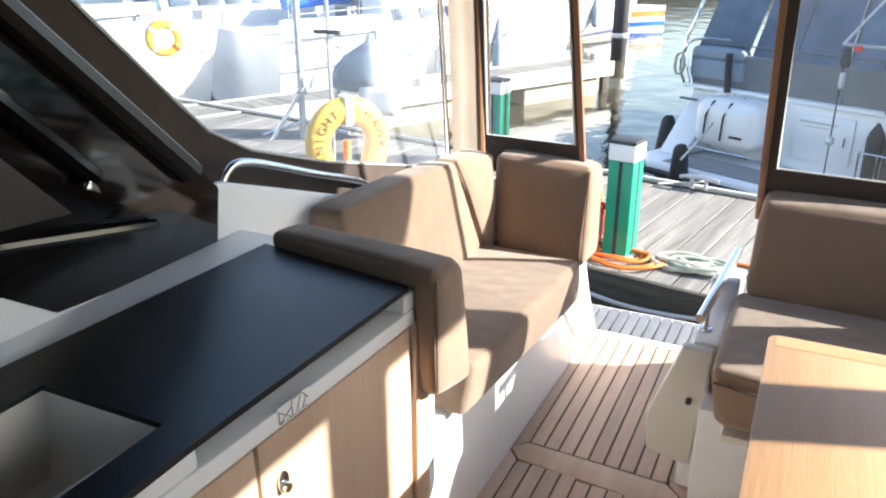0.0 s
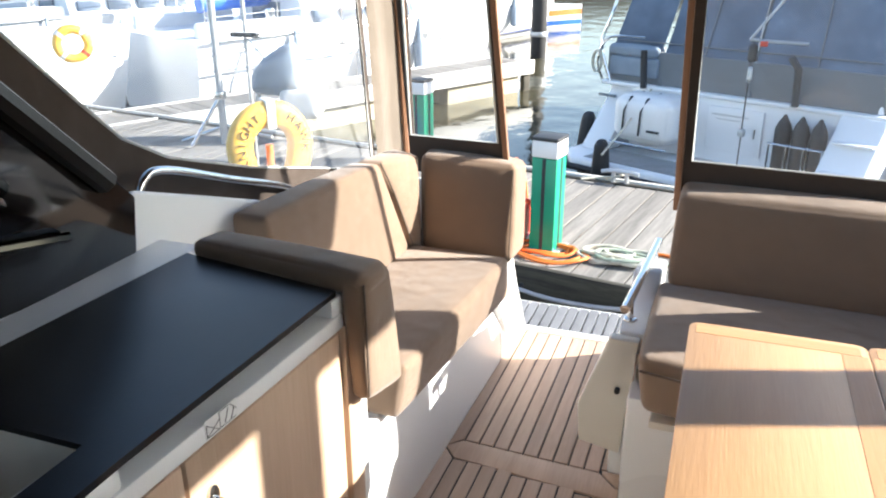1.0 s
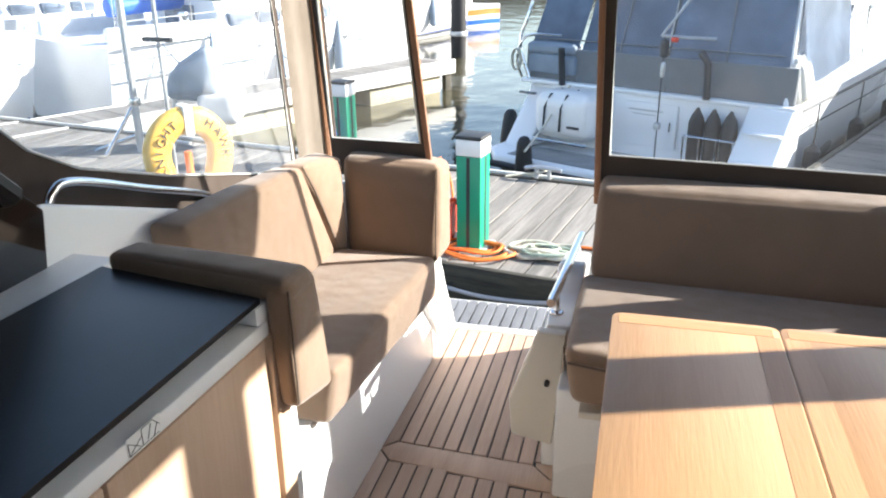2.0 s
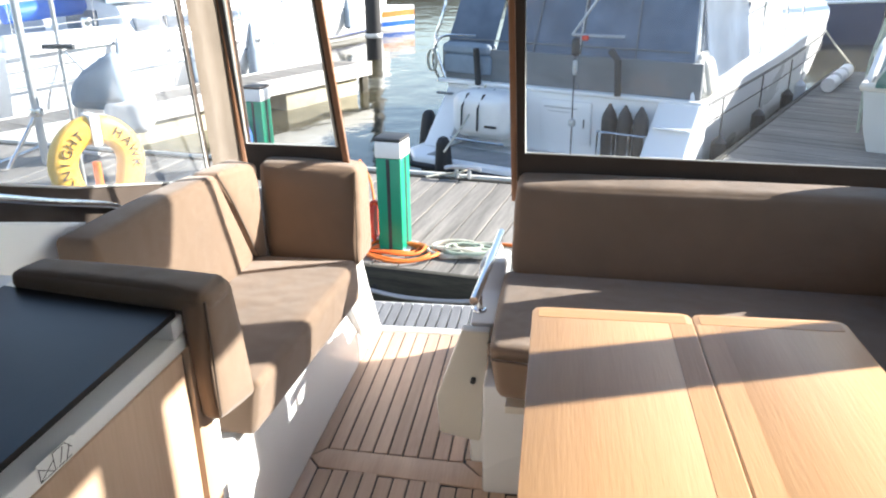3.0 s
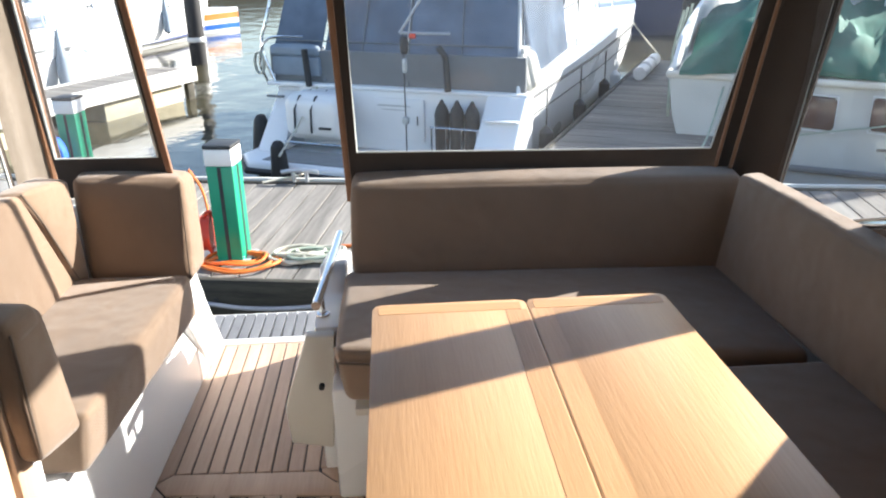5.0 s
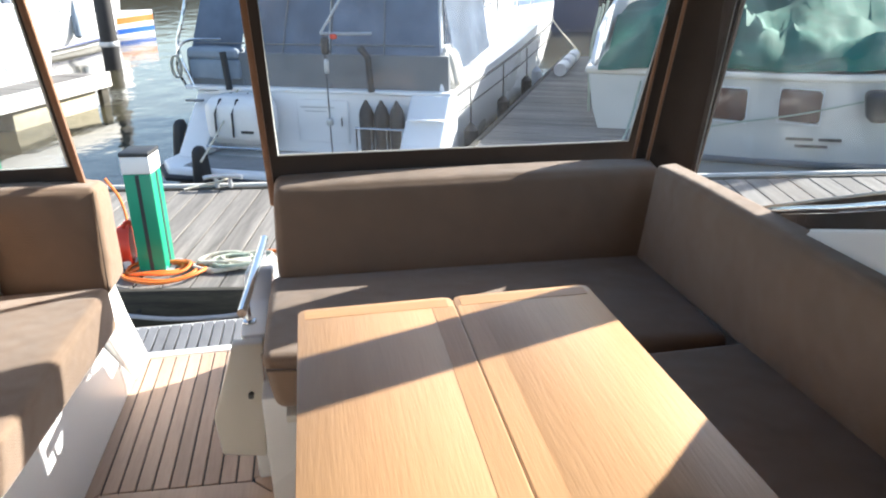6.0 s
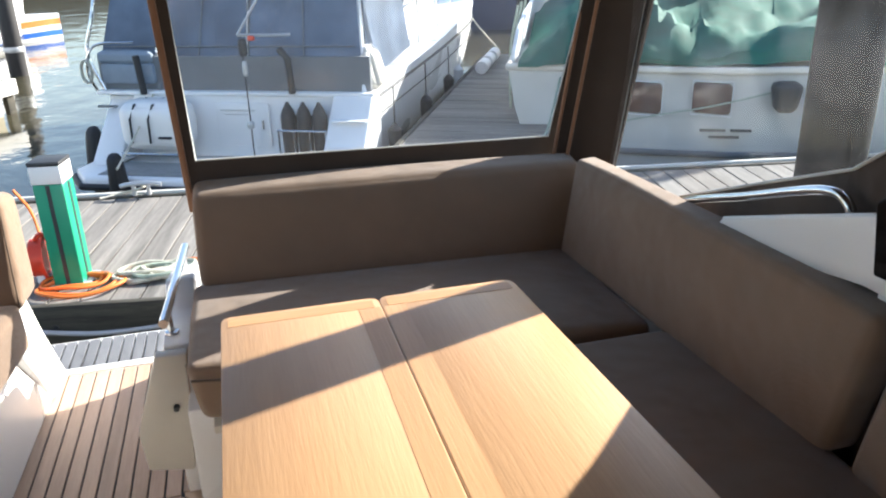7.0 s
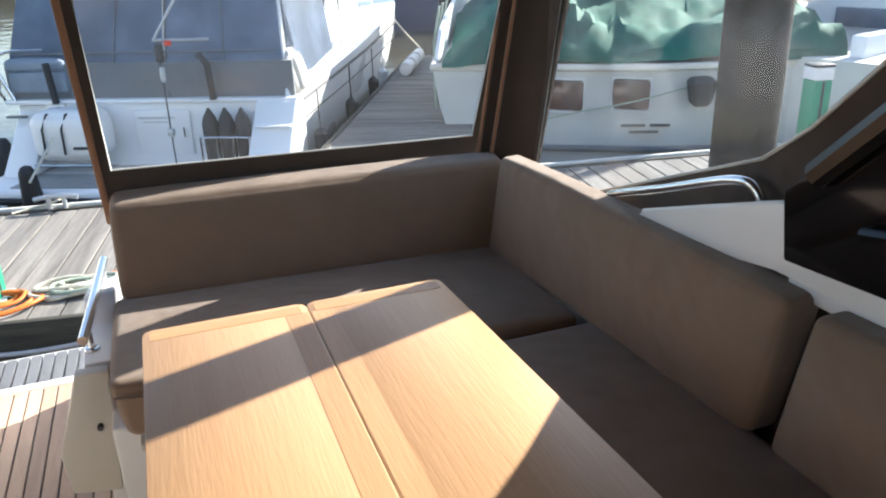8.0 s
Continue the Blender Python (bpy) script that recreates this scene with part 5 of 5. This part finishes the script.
def yacht(m, L, B, label, cabin=0.42, paint=HULL):
    y = root("sailing_yacht", label, "boat", "moored boats", m)
    part("hull", hull_mesh(L, B, lambda t: 0.27 + 0.16 * t, -1.0, 0.4, 0.85), paint, y)
    part("boot_top", rub_line(L, B * 0.93, -0.60, -0.60, 0.03, 0.4), BLUE_HULL, y, "dark blue waterline stripe")
    part("toe_rail", rub_line(L, B * 0.995, 0.28, 0.44, 0.018, 0.4), GALV, y)
    part("stripe", rub_line(L, B * 0.985, 0.14, 0.28, 0.008, 0.4), GALV, y)
    part("coach_roof", loft([[(B * 0.22, yy, 0.25), (B * 0.26, yy, 0.25 + h), (B * 0.5, yy, 0.35 + h), (B * 0.78, yy, 0.25 + h), (B * 0.84, yy, 0.25)] for yy, h in ((L * 0.28, cabin), (L * 0.6, cabin * 0.9), (L * 0.74, 0.1))]), HULL, y)
    for k in range(4):
        a = L * (0.30 + 0.075 * k)
        part("cabin_window", box(B * 0.785, B * 0.836, a, a + L * 0.060, 0.36, 0.53, 0.02), TINT_GLASS, y)
        part("hull_port", box(B * 0.955, B * 1.0, a + 0.1, a + 0.4, 0.13, 0.175, 0.01), GALV, y)
    rails(y, [(B * 0.93, L * k, 0.28 + 0.16 * k) for k in (0.02, 0.18, 0.34, 0.5, 0.66)], 0.55, 0.009)
    part("mast", tube([(B / 2, L * 0.55, 0.5), (B / 2, L * 0.55, 6.0)], 0.07, sides=10), GALV, y)
    part("rubbing_band", rub_line(L, B * 0.99, -0.06, 0.08, 0.014, 0.4), COVER, y)
    # companionway, spray hood, coamings, winches, hatches and rigging
    part("companionway", box(B * 0.38, B * 0.62, L * 0.275, L * 0.284, 0.26, 0.25 + cabin * 0.85, 0.01), TINT_GLASS, y, "dark companionway boards")
    hood = [[(B * (0.5 + 0.30 * math.cos(a) * w), yy, 0.30 + cabin + h * math.sin(a)) for a in np.linspace(0.0, math.pi, 11)] for yy, w, h in ((L * 0.25, 1.0, 0.42), (L * 0.30, 1.0, 0.46), (L * 0.36, 0.95, 0.34), (L * 0.40, 0.9, 0.04))]
    part("spray_hood", loft(hood, False), COVER, y, "grey-blue canvas spray hood")
    part("hood_window", loft([[(B * (0.5 + 0.29 * math.cos(a)), yy, 0.315 + cabin + h * math.sin(a)) for a in (0.25, 0.5, 0.75)] for yy, h in ((L * 0.27, 0.45), (L * 0.345, 0.40))], False), DARK_GLASS, y)
    for sx in (0.20, 0.80):
        part("coaming", box(B * sx - 0.07, B * sx + 0.07, L * 0.03, L * 0.27, 0.24, 0.46, 0.03), HULL, y)
        part("winch", cylinder(B * sx, L * 0.2, 0.46, 0.58, 0.06, 14), STEEL, y)
        part("shroud", tube([(B * (0.5 + (sx - 0.5) * 1.5), L * 0.53, 0.35), (B / 2, L * 0.55, 5.8)], 0.008, sides=5), STEEL, y)
    for k in range(2):
        part("deck_hatch", box(B * 0.42, B * 0.58, L * (0.46 + 0.12 * k), L * (0.52 + 0.12 * k), 0.34 + cabin * 0.95, 0.37 + cabin * 0.95, 0.01), DARK_GLASS, y)
    part("boom", tube([(B / 2, L * 0.54, 1.35), (B / 2, L * 0.10, 1.30)], 0.05, sides=8), GALV, y)
    part("sail_bundle", tube(spline([(B / 2, L * 0.53, 1.50), (B / 2 + 0.02, L * 0.40, 1.47), (B / 2, L * 0.25, 1.44), (B / 2, L * 0.12, 1.40)]), 0.11, sides=10), CREAM, y, "furled pale sail")
    part("life_line", tube([(B * 0.93, L * 0.02, 0.55), (B * 0.93, L * 0.66, 0.66)], 0.006, sides=5), STEEL, y)
    for k in range(3):
        part("mooring_line", tube(spline([(B * 0.95, L * (0.1 + 0.24 * k), 0.30), (B * 1.03, L * (0.12 + 0.24 * k), 0.0), (B * 1.08, L * (0.16 + 0.24 * k), -0.30)]), 0.012, sides=5), COVER, y)
    for k in range(3):
        part("fender", loft([[(B * 0.99 + r * math.cos(a), L * (0.2 + 0.17 * k) + r * math.sin(a), h) for a in np.linspace(0, math.tau, 11)[:-1]] for h, r in ((-0.45, 0.02), (-0.4, 0.09), (0.0, 0.09), (0.06, 0.05), (0.4, 0.008))], True, True), COVER, y)
    return y


LB = berth(-1.19, 11.92, 0, -26)
yacht(LB @ pose(-4.35, -4.9, 0), 6.2, 2.9, "white sailing yacht with stainless rails alongside the pontoon")
yacht(LB @ pose(-4.5, -12.2, 0), 6.8, 3.1, "white sailing yacht with dark cabin windows", 0.5)
yacht(berth(-13.5, 13.5, 0, -26), 9.0, 3.2, "white yacht on the far side of the basin")
# this white hull's shade is put into the grey hull colour
yacht(berth(5.9, 7.6, 0, -75), 7.0, 2.8, "white yacht lying beyond the thick pile, shade put into its grey hull", 0.3, HULL_GREY)
yacht(LB @ pose(-8.6, -6.5, 0), 6.5, 2.9, "white yacht in the second row of berths", 0.5)
yacht(LB @ pose(-9.0, -14.5, 0), 6.5, 2.9, "white yacht with rails in the second row", 0.5)
yacht(LB @ pose(-7.6, 1.6, 0), 6.0, 2.4, "plain white yacht in the second row", 0.35)
yacht(berth(7.5, 29.0, 0, -100), 8.0, 2.8, "distant dark blue yacht across the basin", 0.45, BLUE_HULL)
yacht(berth(15.5, 31.0, 0, -95), 8.5, 3.0, "distant white yacht across the basin", 0.5)
yacht(berth(1.0, 35.0, 0, -80), 8.0, 2.8, "distant white yacht by the far quay", 0.45)
covers = root("sail_cover", "blue sail cover bundled along a boom", "sail cover", m=LB @ pose(-2.9, -2.6, 0.62))
part("bundle", tube(spline([(0, -1.6, 0), (0.03, -0.6, 0.05), (0, 0.6, 0.08), (0, 1.6, 0.12)]), 0.12, sides=12), BLUE, covers)

fishing = root("small_fishing_boat", "small boat with blue, white and orange painted bands", "boat", "moored boats", berth(-4.35, 21.2, -0.28, -60) @ Matrix.Scale(0.62, 4))
for z0, z1, b0, b1, mat in ((-1.0, -0.62, 0.45, 0.62, HULL), (-0.62, -0.42, 0.62, 0.74, BLUE), (-0.42, -0.22, 0.74, 0.84, HULL), (-0.22, 0.02, 0.84, 0.92, ORANGE_HULL), (0.02, 0.20, 0.92, 0.98, HULL)):
    part("hull_band", loft([[(x * b * (1 - 0.9 * max(0, abs(y) - 1.2) / 1.6), y * 1.0, z) for x, y in ((1, -1.6), (1.05, 0), (0.95, 1.2), (0.35, 2.4), (0, 2.8), (-0.35, 2.4), (-0.95, 1.2), (-1.05, 0), (-1, -1.6))] for z, b in ((z0, b0), (z1, b1))], True, True), mat, fishing)
part("cuddy", box(-0.6, 0.6, 0.0, 1.2, 0.2, 1.0, 0.06), HULL, fishing)
launch = root("blue_launch", "dark blue launch with a red fender", "boat", "moored boats", berth(5.2, 20.6, 0, -100))
part("hull", hull_mesh(5.0, 1.9, lambda t: 0.0 + 0.25 * t, -1.1), BLUE_HULL, launch)
part("deck_rim", rub_line(5.0, 1.9, 0.02, 0.26, 0.03), HULL, launch)
part("fender", tube([(2.0, 3.9, -0.4), (2.0, 3.9, 0.0)], 0.16, sides=12), RED, launch, "red fender")

# plain ring for the distant quay, added to block low sky in the water
bm, ring_pts = bmesh.new(), []
for i in range(72):
    a = i / 72 * math.tau
    r = 70 + 6 * noise.noise(Vector((math.cos(a) * 2, math.sin(a) * 2, 0)))
    h = 4.2 + 3 * noise.noise(Vector((math.cos(a) * 5, math.sin(a) * 5, 4)))
    ring_pts.append((1 + r * math.cos(a), 5 + r * math.sin(a), h))
loft([[(x, y, -2.0) for x, y, h in ring_pts], [(x, y, h) for x, y, h in ring_pts]], False, True, bm)
tagged(part("backdrop", bm, SHORE), "distant dark quay and trees round the basin", "shore", kind="structure")
